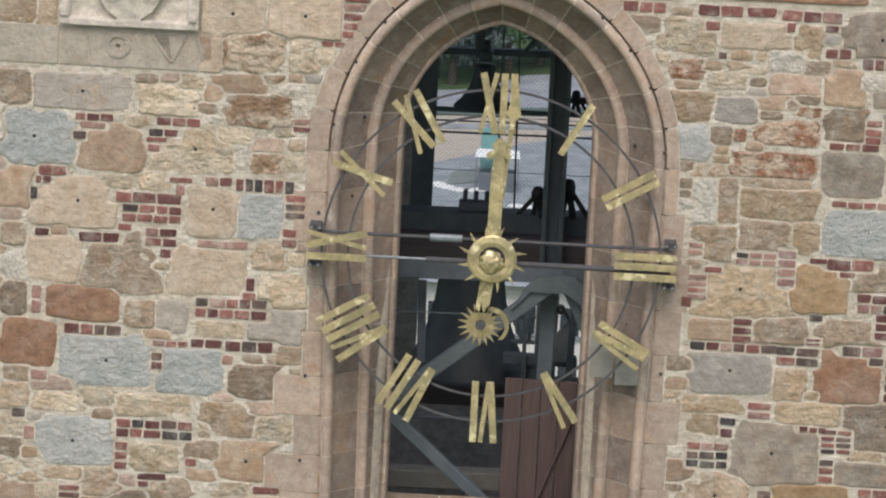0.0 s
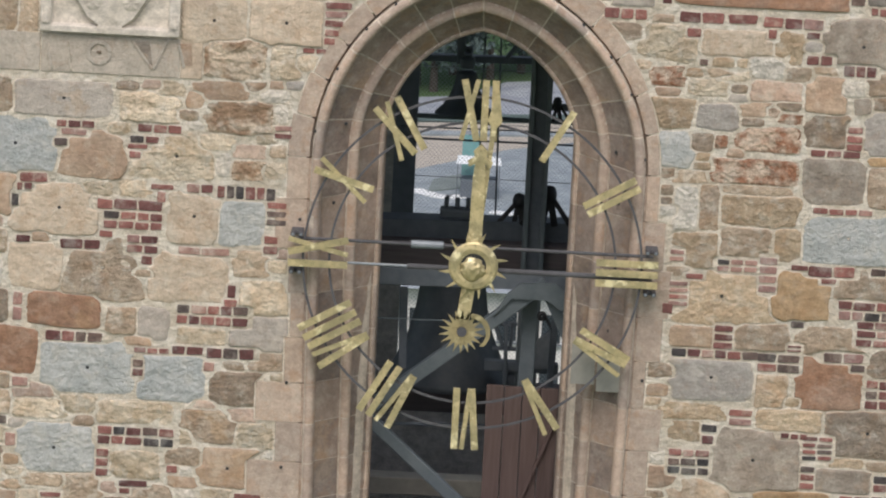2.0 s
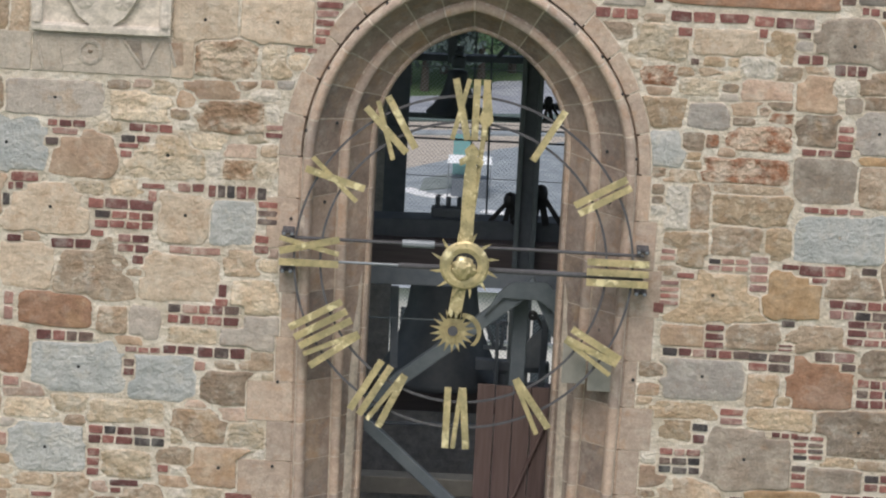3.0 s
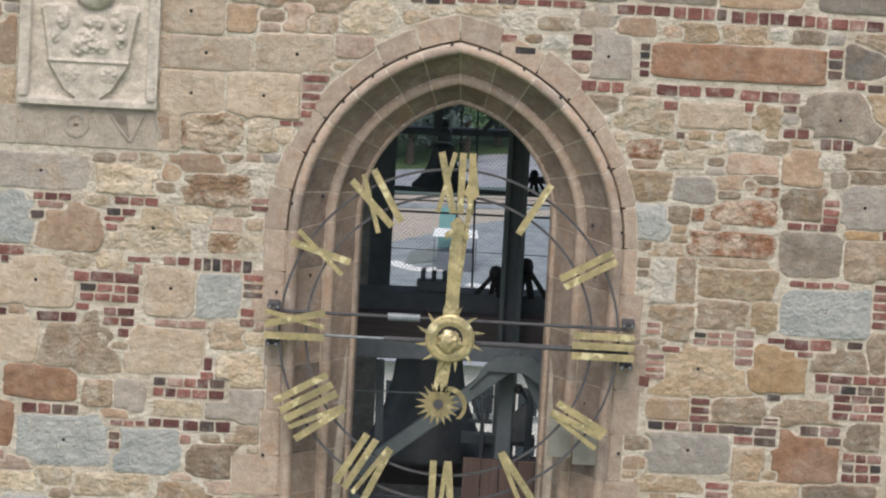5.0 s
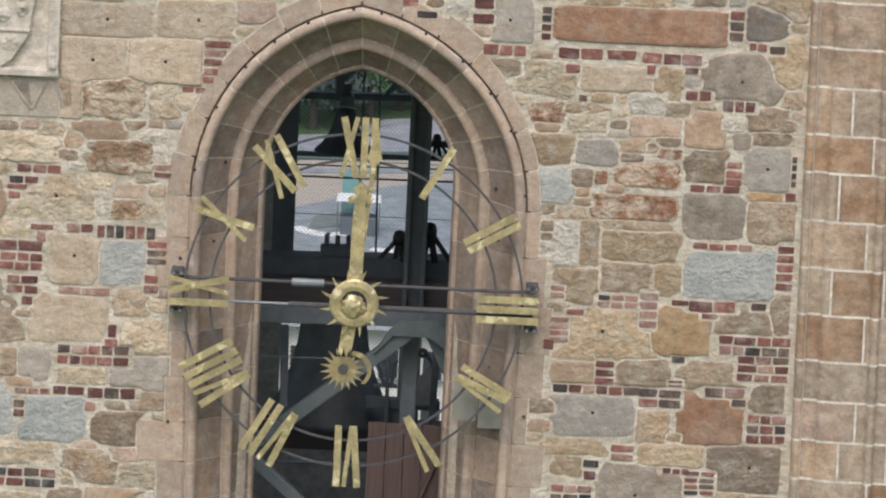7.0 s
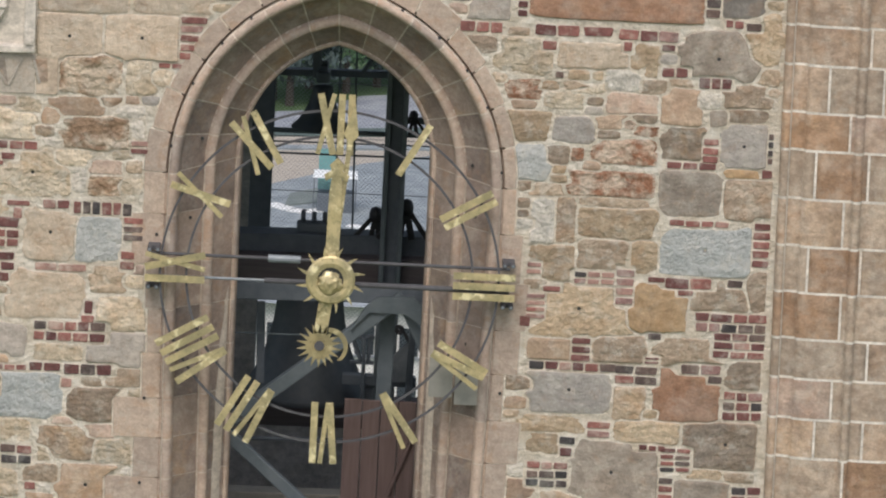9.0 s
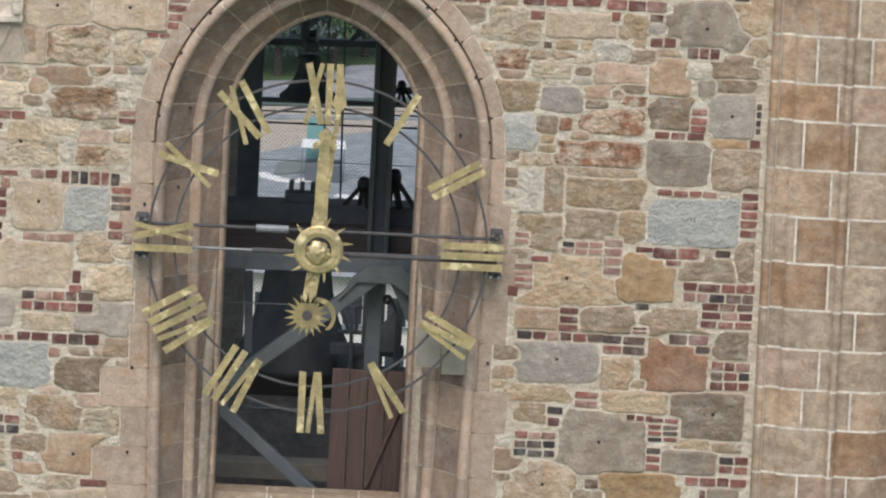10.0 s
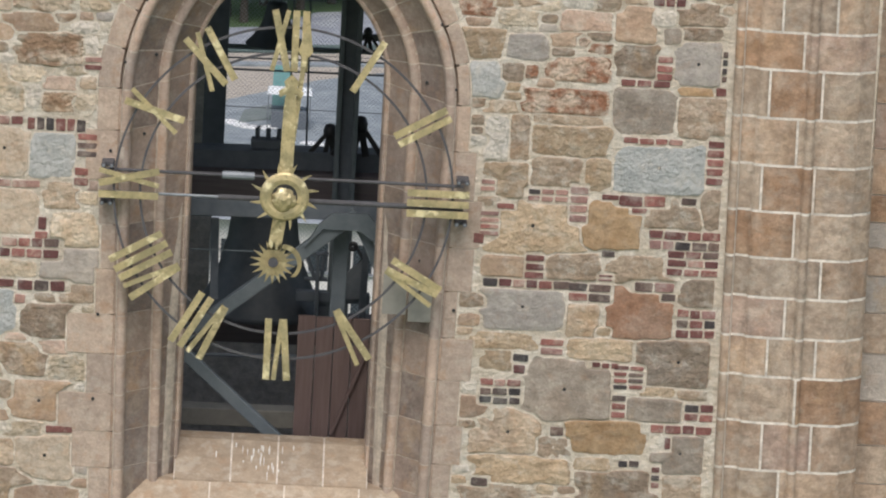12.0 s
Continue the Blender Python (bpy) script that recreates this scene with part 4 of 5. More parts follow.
dot.matrix_basis = Matrix.Translation((-2.617, -0.004, 21.283))

# ---- small iron on the window ----
for side, us in ((-1, (0.10, 0.34, 0.52, 0.66, 0.80, 0.97)), (1, (0.06, 0.30, 0.45, 0.60, 0.76, 0.93))):
    for u in us:
        x, z = arch_point(side, 1.135, u)
        under(part("stud", rod(bmesh.new(), (x, -0.035, z), (x, 0.0, z), 0.0105, 8), BLACK, None, "black iron stud on the hood mould"), window_1)
# flush black plugs: the shade inside drilled holes is their colour
for side, w, z in ((-1, 0.96, 20.85), (-1, 0.98, 20.3), (-1, 0.965, 19.3), (-1, 0.97, 18.55), (1, 0.95, 20.75), (1, 0.97, 20.4), (1, 0.955, 19.5), (-1, 1.24, 19.05), (-1, 1.25, 18.45), (1, 1.2, 19.2), (-1, 1.2, 20.2), (-1, 0.96, 18.2)):
    y = -0.014 if w > 1.13 else 0.07 + (1.045 - w) / 0.16 * 0.145
    x = side * w if z <= SPRING else arch_point(side, w, (z - SPRING) / 1.33)[0]
    under(part("plug_hole", rod(bmesh.new(), (x, y - 0.003, z), (x, y + 0.02, z), 0.011, 10), BLACK, None, "black plug painted as the dark of a drilled hole"), window_1)
for x0, x1, z0, z1 in ((0.708, 0.871, 19.151, 19.429), (0.886, 1.053, 19.105, 19.391)):
    sheet = part("backing_sheet", box(bmesh.new(), x0, x1, -0.01, -0.004, z0, z1, 0.002), LEAD, None, "thin grey sheet behind the numeral")
    under(sheet, dial)

# ---- the town and valley seen through the tower ----
VALE = -30.0


def area(name, corners, lift, material, label, category, kind="structure"):
    bm = bmesh.new()
    top = [bm.verts.new((x, y, VALE + lift)) for x, y in corners]
    low = [bm.verts.new((x, y, VALE - 0.3)) for x, y in corners]
    bm.faces.new(top)
    for i in range(len(top)):
        j = (i + 1) % len(top)
        bm.faces.new((low[i], low[j], top[j], top[i]))
    return tagged(part(name, bm, material), label, category, kind=kind)


PAVING = paint("grey_paving", (0.23, 0.265, 0.285), (0.34, 0.375, 0.395), 0.85, scale=0.9, spec=0.2)
GRAVEL = paint("beige_gravel", (0.42, 0.375, 0.32), (0.50, 0.45, 0.385), 0.95, scale=1.5, spec=0.1)
PALE_ROAD = paint("pale_concrete", (0.27, 0.29, 0.33), (0.38, 0.40, 0.43), 0.9, scale=0.7, spec=0.2)
LINE = paint("white_line", (0.75, 0.76, 0.76), (0.82, 0.82, 0.8), 0.8, scale=3)
# the blue haze of distance is put into this leaf colour
HEDGE = paint("hazed_hedge_leaf", (0.10, 0.14, 0.13), (0.135, 0.175, 0.165), 0.8, scale=2.0, spec=0.2)
LEAF = paint("green_leaf", (0.11, 0.20, 0.10), (0.16, 0.27, 0.15), 0.7, scale=1.5, spec=0.2)
TEAL = paint("teal_sheet", (0.16, 0.34, 0.34), (0.22, 0.40, 0.39), 0.6, scale=2)
WHITE = paint("white_canvas", (0.80, 0.82, 0.82), (0.72, 0.75, 0.76), 0.7, scale=1)
BARK = timber("bark", (0.06, 0.05, 0.04), (0.1, 0.085, 0.07))

area("pavement", [(-10.02, 218.38), (12.04, 220.08), (13.93, 277.27), (1.56, 266.53), (-11.49, 248.06)], 0.05, PAVING, "grey paved square below the tower", "pavement")
area("gravel_strip", [(-11.49, 248.06), (1.56, 266.53), (13.93, 277.27), (14.02, 280.07), (-12.69, 272.11)], 0.03, GRAVEL, "beige gravel strip beside the square", "gravel")
area("kerb_walk", [(-12.46, 267.52), (13.80, 273.43), (13.84, 274.52), (-12.51, 268.57)], 0.15, PAVING, "narrow grey kerb across the gravel", "kerb")
area("street", [(-12.67, 271.76), (13.94, 277.83), (14.04, 280.82), (-12.76, 273.55)], 0.12, HEDGE, "dark asphalt lane", "road")
area("parking_ground", [(-12.78, 273.92), (14.04, 280.82), (14.48, 294.21), (1.44, 288.76), (-1.60, 282.94), (-12.98, 277.96)], 0.06, PALE_ROAD, "pale concrete parking ground", "pavement")
for a, b, c in (((-3.54, 253.42), (-2.39, 251.99), 0.5), ((-2.39, 251.99), (-1.58, 251.58), 0.5), ((-1.58, 251.58), (-0.29, 252.57), 0.45), ((-1.26, 255.18), (-0.94, 254.31), 0.7), ((0.80, 248.34), (2.57, 247.75), 0.4)):
    d = Vector((b[0] - a[0], b[1] - a[1], 0)).normalized().cross(Vector((0, 0, 1))) * c
    area("road_marking", [(a[0] - d.x, a[1] - d.y), (b[0] - d.x, b[1] - d.y), (b[0] + d.x, b[1] + d.y), (a[0] + d.x, a[1] + d.y)], 0.09, LINE, "worn white line on the square", "marking")
area("darker_paving", [(-2.72, 252.85), (-0.32, 254.80), (-0.56, 258.98), (-2.47, 256.47)], 0.10, paint("green_grey_paving", (0.17, 0.20, 0.19), (0.23, 0.26, 0.25), 0.9, scale=1), "darker green-grey patch of paving", "pavement")

kx, ky = (-0.04, 252.32)
kiosk = thing("market_stall", (kx, ky, VALE), "market stall with white canvas roof and teal back wall", "stall")
part("counter", box(bmesh.new(), -0.9, 1.1, -0.5, 1.2, 0, 1.0, 0.03), DARK_STEEL, kiosk)
roof = bmesh.new()
for pts in (((-1.2, -0.6, 1.95), (1.3, -0.6, 1.95), (1.2, 0.6, 2.2), (-1.1, 0.6, 2.2)), ((-1.1, 0.6, 2.2), (1.2, 0.6, 2.2), (1.3, 1.4, 1.95), (-1.2, 1.4, 1.95))):
    roof.faces.new([roof.verts.new(p) for p in pts])
part("canvas_roof", roof, WHITE, kiosk, "white canvas roof")
for x in (-1.1, 1.2):
    for y in (-0.55, 1.35):
        part("pole", rod(bmesh.new(), (x, y, 0), (x, y, 1.85), 0.03, 6), SLEEVE, kiosk)
part("back_wall", box(bmesh.new(), -0.9, 0.1, 1.95, 2.0, 0.0, 3.1), TEAL, kiosk, "teal sheet wall")


def tree(x, y, z, height, spread, seed, leaf, label):
    rng = random.Random(seed)
    ob = thing("tree", (x, y, z), label, "tree", "trees in the valley")
    trunk = bmesh.new()
    bmesh.ops.create_cone(trunk, cap_ends=True, segments=8, radius1=0.28, radius2=0.09, depth=height * 0.7, matrix=Matrix.Translation((0, 0, height * 0.35)))
    for k in range(6):
        a = rng.uniform(0, 6.28)
        rod(trunk, (0, 0, height * rng.uniform(0.3, 0.6)), (math.cos(a) * spread * 0.6, math.sin(a) * spread * 0.6, height * rng.uniform(0.6, 0.85)), 0.07, 6)
    part("trunk", trunk, BARK, ob)
    vs, fs = [], []
    for k in range(30):
        a, r, h = rng.uniform(0, 6.28), spread * math.sqrt(rng.random()), rng.uniform(0.28, 1.0)
        c = Vector((math.cos(a) * r * (1.2 - 0.5 * h), math.sin(a) * r * (1.2 - 0.5 * h), height * h))
        for q in range(70):
            v = Vector((rng.gauss(0, 1), rng.gauss(0, 1), rng.gauss(0, 0.7))) * spread * 0.16
            s = rng.uniform(0.12, 0.26)
            d1, d2 = Vector((rng.uniform(-1, 1), rng.uniform(-1, 1), rng.uniform(-1, 1))).normalized() * s, Vector((rng.uniform(-1, 1), rng.uniform(-1, 1), rng.uniform(-1, 1))).normalized() * s
            o = len(vs)
            vs += [tuple(c + v - d1), tuple(c + v + d2), tuple(c + v + d1), tuple(c + v - d2)]
            fs.append((o, o + 1, o + 2, o + 3))
    me = bpy.data.meshes.new("crown")
    me.from_pydata(vs, [], fs)
    me.materials.append(leaf)
    ob2 = new("crown", me)
    ob2.parent = ob


for (gx_, gy_), h, s, k, lf, lab in (((-3.00, 284.45), 7, 3.2, 1, HEDGE, "dark leafy tree at the valley road"), ((-4.06, 286.08), 8, 3.6, 2, HEDGE, "dark leafy tree at the valley road"), ((-1.89, 290.73), 7, 3.0, 3, HEDGE, "dark leafy tree at the valley road"),
                                ((0.39, 289.84), 6, 3.4, 4, LEAF, "fresh green tree on the meadow"), ((2.30, 292.45), 7, 3.2, 5, LEAF, "fresh green tree on the meadow"), ((4.24, 294.69), 7, 3.4, 6, HEDGE, "dark leafy tree at the valley road"), ((-4.73, 300.22), 12, 6, 7, HEDGE, "dark leafy tree at the valley road")):
    tree(gx_, gy_, VALE, h, s, k, lf, lab)


house = thing("white_house", (0.584, 118.0, VALE), "white plastered house with grey roof below the tower", "house")
HOUSE_WALL = paint("white_plaster", (0.68, 0.66, 0.64), (0.80, 0.78, 0.75), 0.9, scale=0.8)
ROOF = paint("grey_roof_sheet", (0.30, 0.33, 0.36), (0.38, 0.41, 0.44), 0.8, scale=1.2)
GLASS = paint("dark_window_glass", (0.04, 0.05, 0.06), (0.06, 0.07, 0.08), 0.15)
top = -5.877 - VALE
part("wall", box(bmesh.new(), -7, 7, 0, 9, 0, top), HOUSE_WALL, house)
roof = bmesh.new()
pts = [(-7.4, -0.5, top), (7.4, -0.5, top), (7.4, 4.5, top + 1.2), (-7.4, 4.5, top + 1.2), (-7.4, 9.5, top), (7.4, 9.5, top)]
v = [roof.verts.new(p) for p in pts]
for f in ((0, 1, 2, 3), (3, 2, 5, 4), (0, 3, 4), (1, 5, 2)):
    roof.faces.new([v[i] for i in f])
part("roof", roof, ROOF, house)
for r in range(4):
    for c in range(10):
        x, z = -6 + c * 1.3, top - 1.1 - r * 1.5
        window = part("window", box(bmesh.new(), x - 0.28, x + 0.28, -0.03, 0.05, z - 0.42, z + 0.42), GLASS, house)
        part("sill", box(bmesh.new(), x - 0.35, x + 0.35, -0.12, 0.0, z - 0.5, z - 0.44), ROOF, window)

# ---- rubble: stones and bricks of the front wall ----
PIECES = []   # x, z, half width, half height, exponent, taper, hard, broken corners
ORDERS = []


def corners(seed, n):
    """Broken corners: direction and reach of each, in the piece's own measure."""
    rng = random.Random(seed * 31 + 5)
    if n <= 2.7 or n >= 9:
        return ()
    lo, hi = (1.28, 1.41) if n >= 7 else (1.10, 1.38)
    tips = [(radians(45 + 90 * k + rng.uniform(-24, 24)), rng.uniform(lo, hi)) for k in range(4)]
    sides = [(radians(90 * k + rng.uniform(-9, 9)), rng.uniform(0.93, 1.02)) for k in range(4)]   # sides that don't run true
    return tuple(tips + (sides if n < 7 else []))


def stone(x, z, w, h, tone, n=3.2, taper=0.0, hole=0, flat=0):
    ORDERS.append((len(PIECES), tone, hole, flat))
    PIECES.append((x, z, w / 2, h / 2, max(n, 8.0) if n > 2.7 else n, taper, 0, corners(len(PIECES), n)))


BRICK_SPOTS = []


def bricks(x, z, w, h, cols, rows, dark=0.09, pink=0.10, taper=0.0):
    PIECES.append((x, z, w / 2 + 0.004, h / 2 + 0.004, 9.0, 0.0, 1, ()))
    rng = random.Random(int(x * 977 + z * 131))
    for r in range(rows):
        bh = h / rows
        wide = w * (1 - taper * r / max(1, rows - 1))
        edges = [0.0]
        for c in range(cols):
            edges.append(edges[-1] + rng.uniform(0.8, 1.2))
        for c in range(cols):
            a, b = edges[c] / edges[-1] * wide, edges[c + 1] / edges[-1] * wide
            zc = z + h / 2 - (r + 0.5) * bh + rng.uniform(-0.003, 0.003)
            q = rng.random()
            tone = "dark" if q < dark else "pink" if q < dark + pink else "red"
            BRICK_SPOTS.append((x - w / 2 + (a + b) / 2, zc, max(0.012, b - a - (0.015 if cols > 1 else 0)), max(0.012, bh - 0.019 if rows > 1 else bh * 0.86), tone, rng.uniform(-2.5, 2.5)))

stone(-1.860, 22.101, 0.43, 0.30, "sand", n=9,flat=1,hole=1)
stone(-1.503, 22.081, 0.25, 0.20, "brown", n=5)
stone(-1.144, 22.112, 0.23, 0.24, "rose", n=5)
stone(-0.989, 22.063, 0.23, 0.13, "tan", n=5)
stone(-0.666, 22.127, 0.35, 0.23, "buff", n=4)
stone(-1.752, 21.820, 0.61, 0.23, "sand", n=9,flat=1,hole=1)
stone(-1.147, 21.849, 0.54, 0.27, "sand", n=9,flat=1,hole=1)
stone(-1.835, 21.540, 0.44, 0.31, "sand", n=9,flat=1,hole=1)
stone(-1.352, 21.551, 0.52, 0.32, "sand", n=9,flat=1,hole=1)
stone(-3.126, 21.831, 0.15, 0.35, "brown", n=7,flat=1)
stone(-3.114, 21.521, 0.14, 0.28, "tan", n=7,flat=1)
stone(-1.690, 21.287, 0.42, 0.29, "fleck")
stone(-1.343, 21.286, 0.20, 0.26, "buff", n=4)
stone(-3.306, 20.952, 0.24, 0.24, "tan")
stone(-2.845, 20.945, 0.67, 0.25, "pale", n=9,hole=1)
stone(-2.252, 20.920, 0.43, 0.20, "buff")
stone(-1.946, 20.988, 0.14, 0.13, "brown")
stone(-1.996, 20.879, 0.16, 0.08, "tan")
stone(-1.409, 21.037, 0.19, 0.10, "white")
stone(-1.652, 20.878, 0.51, 0.23, "fleck", n=5)
stone(-1.365, 20.914, 0.10, 0.16, "white")
stone(-3.167, 20.626, 0.54, 0.39, "grey", n=8,hole=1)
stone(-2.632, 20.577, 0.45, 0.32, "brown", n=4,taper=0.35)
stone(-2.065, 20.593, 0.55, 0.33, "buff", n=3,taper=0.6,hole=1)
stone(-1.561, 20.648, 0.24, 0.09, "rose")
stone(-1.555, 20.515, 0.24, 0.13, "fleck")
stone(-1.742, 20.548, 0.11, 0.17, "white")
stone(-3.309, 20.264, 0.29, 0.29, "brown", n=5)
stone(-3.322, 20.074, 0.19, 0.09, "rose")
stone(-2.853, 20.183, 0.61, 0.34, "sand", n=4,taper=0.25,hole=1)
stone(-2.596, 20.335, 0.20, 0.10, "buff")
stone(-2.325, 20.350, 0.23, 0.12, "buff")
stone(-1.931, 20.175, 0.37, 0.36, "sand", n=6,hole=1)
stone(-1.597, 20.146, 0.32, 0.30, "grey", n=6)
stone(-3.001, 19.775, 0.35, 0.32, "sand", n=3)
stone(-3.298, 19.941, 0.20, 0.17, "tan")
stone(-3.298, 19.719, 0.15, 0.19, "white")
stone(-2.536, 19.785, 0.52, 0.42, "tan", n=3,taper=0.55,hole=1)
stone(-1.952, 19.742, 0.52, 0.35, "sand", n=6)
stone(-1.519, 19.865, 0.25, 0.18, "tan", n=3)
stone(-1.423, 19.632, 0.32, 0.24, "buff", n=5)
stone(-3.282, 19.481, 0.20, 0.24, "dark")
stone(-2.796, 19.476, 0.48, 0.24, "terra", n=3.5,flat=1)
stone(-2.385, 19.420, 0.22, 0.18, "tan", n=3)
stone(-2.183, 19.415, 0.23, 0.22, "pale", n=4)
stone(-3.174, 19.172, 0.43, 0.33, "terra", n=5,flat=1)
stone(-2.614, 19.084, 0.63, 0.36, "grey", n=9,hole=1)
stone(-2.039, 19.044, 0.45, 0.33, "grey", n=8)
stone(-1.837, 19.331, 0.32, 0.13, "buff")
stone(-1.549, 18.979, 0.42, 0.24, "dark", n=3)
stone(-3.251, 18.803, 0.23, 0.20, "tan")
stone(-2.926, 18.778, 0.35, 0.14, "buff", n=4)
stone(-2.282, 18.778, 0.55, 0.17, "buff", n=5)
stone(-1.772, 18.710, 0.40, 0.23, "dark", n=3)
stone(-2.818, 18.498, 0.51, 0.32, "grey", n=8,hole=1)
stone(-1.622, 18.417, 0.45, 0.27, "brown", n=5,hole=1)
stone(-2.267, 18.401, 0.35, 0.20, "buff", n=4)
stone(-3.254, 18.426, 0.17, 0.14, "dark")
stone(-3.241, 18.281, 0.19, 0.10, "buff")
stone(-2.888, 18.269, 0.32, 0.09, "tan")
stone(-2.612, 18.220, 0.28, 0.21, "tan")
stone(-2.141, 18.190, 0.35, 0.16, "dark")
stone(-1.711, 18.206, 0.28, 0.12, "buff")
stone(-3.196, 18.122, 0.31, 0.13, "brown")
stone(-1.924, 18.629, 0.12, 0.12, "buff")
stone(-1.566, 18.028, 0.45, 0.32, "sand", n=4,hole=1)
stone(-1.585, 17.744, 0.50, 0.13, "brown", n=5)
stone(-1.832, 18.021, 0.13, 0.24, "tan")
stone(1.249, 21.323, 0.25, 0.14, "rust", n=4)
stone(1.069, 21.243, 0.12, 0.12, "buff")
stone(1.537, 21.261, 0.28, 0.11, "buff")
stone(1.990, 21.262, 0.38, 0.14, "rose", n=5)
stone(1.715, 21.357, 0.23, 0.09, "buff")
stone(2.329, 21.254, 0.28, 0.26, "brown", n=4)
stone(2.772, 21.344, 0.34, 0.17, "dark", n=6)
stone(2.789, 21.209, 0.28, 0.10, "dark", n=5)
stone(2.594, 21.186, 0.13, 0.12, "moss")
stone(1.272, 21.075, 0.35, 0.20, "honey", n=4)
stone(1.626, 21.063, 0.32, 0.18, "pale", n=3)
stone(1.973, 21.113, 0.11, 0.09, "rust")
stone(2.102, 21.073, 0.18, 0.07, "rust")
stone(2.355, 20.978, 0.31, 0.28, "dark", n=4)
stone(2.769, 21.000, 0.35, 0.31, "pale", n=8,hole=1)
stone(1.345, 20.820, 0.25, 0.24, "grey", n=8)
stone(1.499, 20.883, 0.18, 0.13, "dark")
stone(1.637, 20.891, 0.09, 0.09, "rust")
stone(1.954, 20.924, 0.43, 0.17, "rust", n=4)
stone(1.873, 20.696, 0.58, 0.17, "rust", n=7)
stone(2.434, 20.660, 0.43, 0.31, "moss", n=5)
stone(2.801, 20.810, 0.32, 0.07, "ochre", n=7)
stone(2.814, 20.626, 0.34, 0.29, "dark", n=5)
stone(1.435, 20.416, 0.18, 0.30, "white", n=8)
stone(1.581, 20.424, 0.15, 0.31, "tan", n=7)
stone(1.921, 20.420, 0.55, 0.22, "honey", n=6)
stone(1.912, 20.569, 0.46, 0.07, "tan")
stone(2.557, 20.266, 0.65, 0.35, "grey", n=9,hole=1)
stone(1.503, 20.136, 0.32, 0.26, "honey", n=4)
stone(1.846, 20.202, 0.34, 0.22, "tan", n=5)
stone(2.144, 20.203, 0.18, 0.24, "honey", n=4)
stone(1.705, 19.815, 0.72, 0.41, "honey", n=3.2,taper=0.45,hole=1)
stone(2.267, 19.854, 0.45, 0.34, "ochre", n=4,taper=0.3,flat=1)
stone(2.676, 19.940, 0.43, 0.22, "tan", n=3.5,taper=0.5)
stone(2.944, 19.979, 0.18, 0.30, "dark", n=5)
stone(1.541, 19.511, 0.32, 0.18, "brown", n=7)
stone(2.005, 19.533, 0.36, 0.24, "tan", n=4)
stone(2.490, 19.541, 0.52, 0.20, "tan", n=3.5)
stone(2.879, 19.403, 0.28, 0.20, "dark", n=5)
stone(1.675, 19.240, 0.59, 0.31, "pale", n=9,hole=1)
stone(2.087, 19.175, 0.22, 0.24, "tan", n=7)
stone(2.478, 19.245, 0.45, 0.38, "terra", n=3.5,flat=1)
stone(1.573, 18.998, 0.51, 0.12, "honey", n=6)
stone(1.562, 18.865, 0.32, 0.14, "honey", n=6)
stone(2.225, 18.967, 0.47, 0.17, "honey", n=5)
stone(2.766, 18.901, 0.58, 0.32, "dark", n=8,hole=1,flat=1)
stone(2.002, 18.682, 0.61, 0.44, "moss", n=8,hole=1,flat=1)
stone(2.632, 18.689, 0.24, 0.07, "honey")
stone(2.898, 18.676, 0.23, 0.07, "tan")
stone(2.614, 18.559, 0.42, 0.17, "moss", n=3.5)
stone(1.612, 18.358, 0.50, 0.33, "tan", n=3,taper=0.2,hole=1)
stone(2.304, 18.352, 0.57, 0.24, "ochre", n=6)
stone(1.727, 18.094, 0.72, 0.21, "honey", n=5)
stone(2.200, 18.149, 0.28, 0.10, "honey")
stone(2.829, 18.261, 0.42, 0.30, "moss", n=9,hole=1,flat=1)
stone(2.398, 17.994, 0.60, 0.25, "dark", n=5,flat=1)
stone(2.874, 18.013, 0.35, 0.19, "tan", n=5)
stone(1.582, 17.907, 0.54, 0.13, "tan")
stone(0.970, 21.945, 0.29, 0.39, "pale", n=5,hole=1)
stone(1.869, 21.948, 1.20, 0.24, "terra", n=9,flat=1)
stone(1.410, 22.135, 0.16, 0.09, "rust")
stone(1.876, 22.141, 0.37, 0.13, "tan", n=4)
stone(2.303, 22.149, 0.25, 0.10, "dark")
stone(0.736, 22.490, 0.695, 0.33, "moss", n=12,flat=1)
stone(1.388, 22.498, 0.585, 0.33, "moss", n=12,flat=1)
stone(2.019, 22.497, 0.654, 0.33, "brown", n=12,flat=1)
stone(2.685, 22.501, 0.654, 0.33, "slate", n=12,flat=1)
stone(2.726, 22.002, 0.30, 0.26, "slate", n=4)
stone(1.231, 21.556, 0.40, 0.24, "buff", n=3.5)
stone(1.705, 21.574, 0.47, 0.18, "sand", n=5)
stone(2.074, 21.563, 0.22, 0.22, "honey", n=4)
stone(2.563, 21.598, 0.58, 0.36, "moss", n=2.6,hole=1,flat=1)
stone(0.346, 22.155, 0.23, 0.13, "white", n=3)
stone(0.614, 22.150, 0.27, 0.09, "tan")
stone(0.602, 22.026, 0.19, 0.09, "white")
stone(0.036, 22.227, 0.35, 0.10, "buff")
stone(-0.342, 22.144, 0.17, 0.09, "tan")
stone(1.657, 21.369, 0.27, 0.07, "tan")
stone(0.264, 22.247, 0.08, 0.04, "tan")

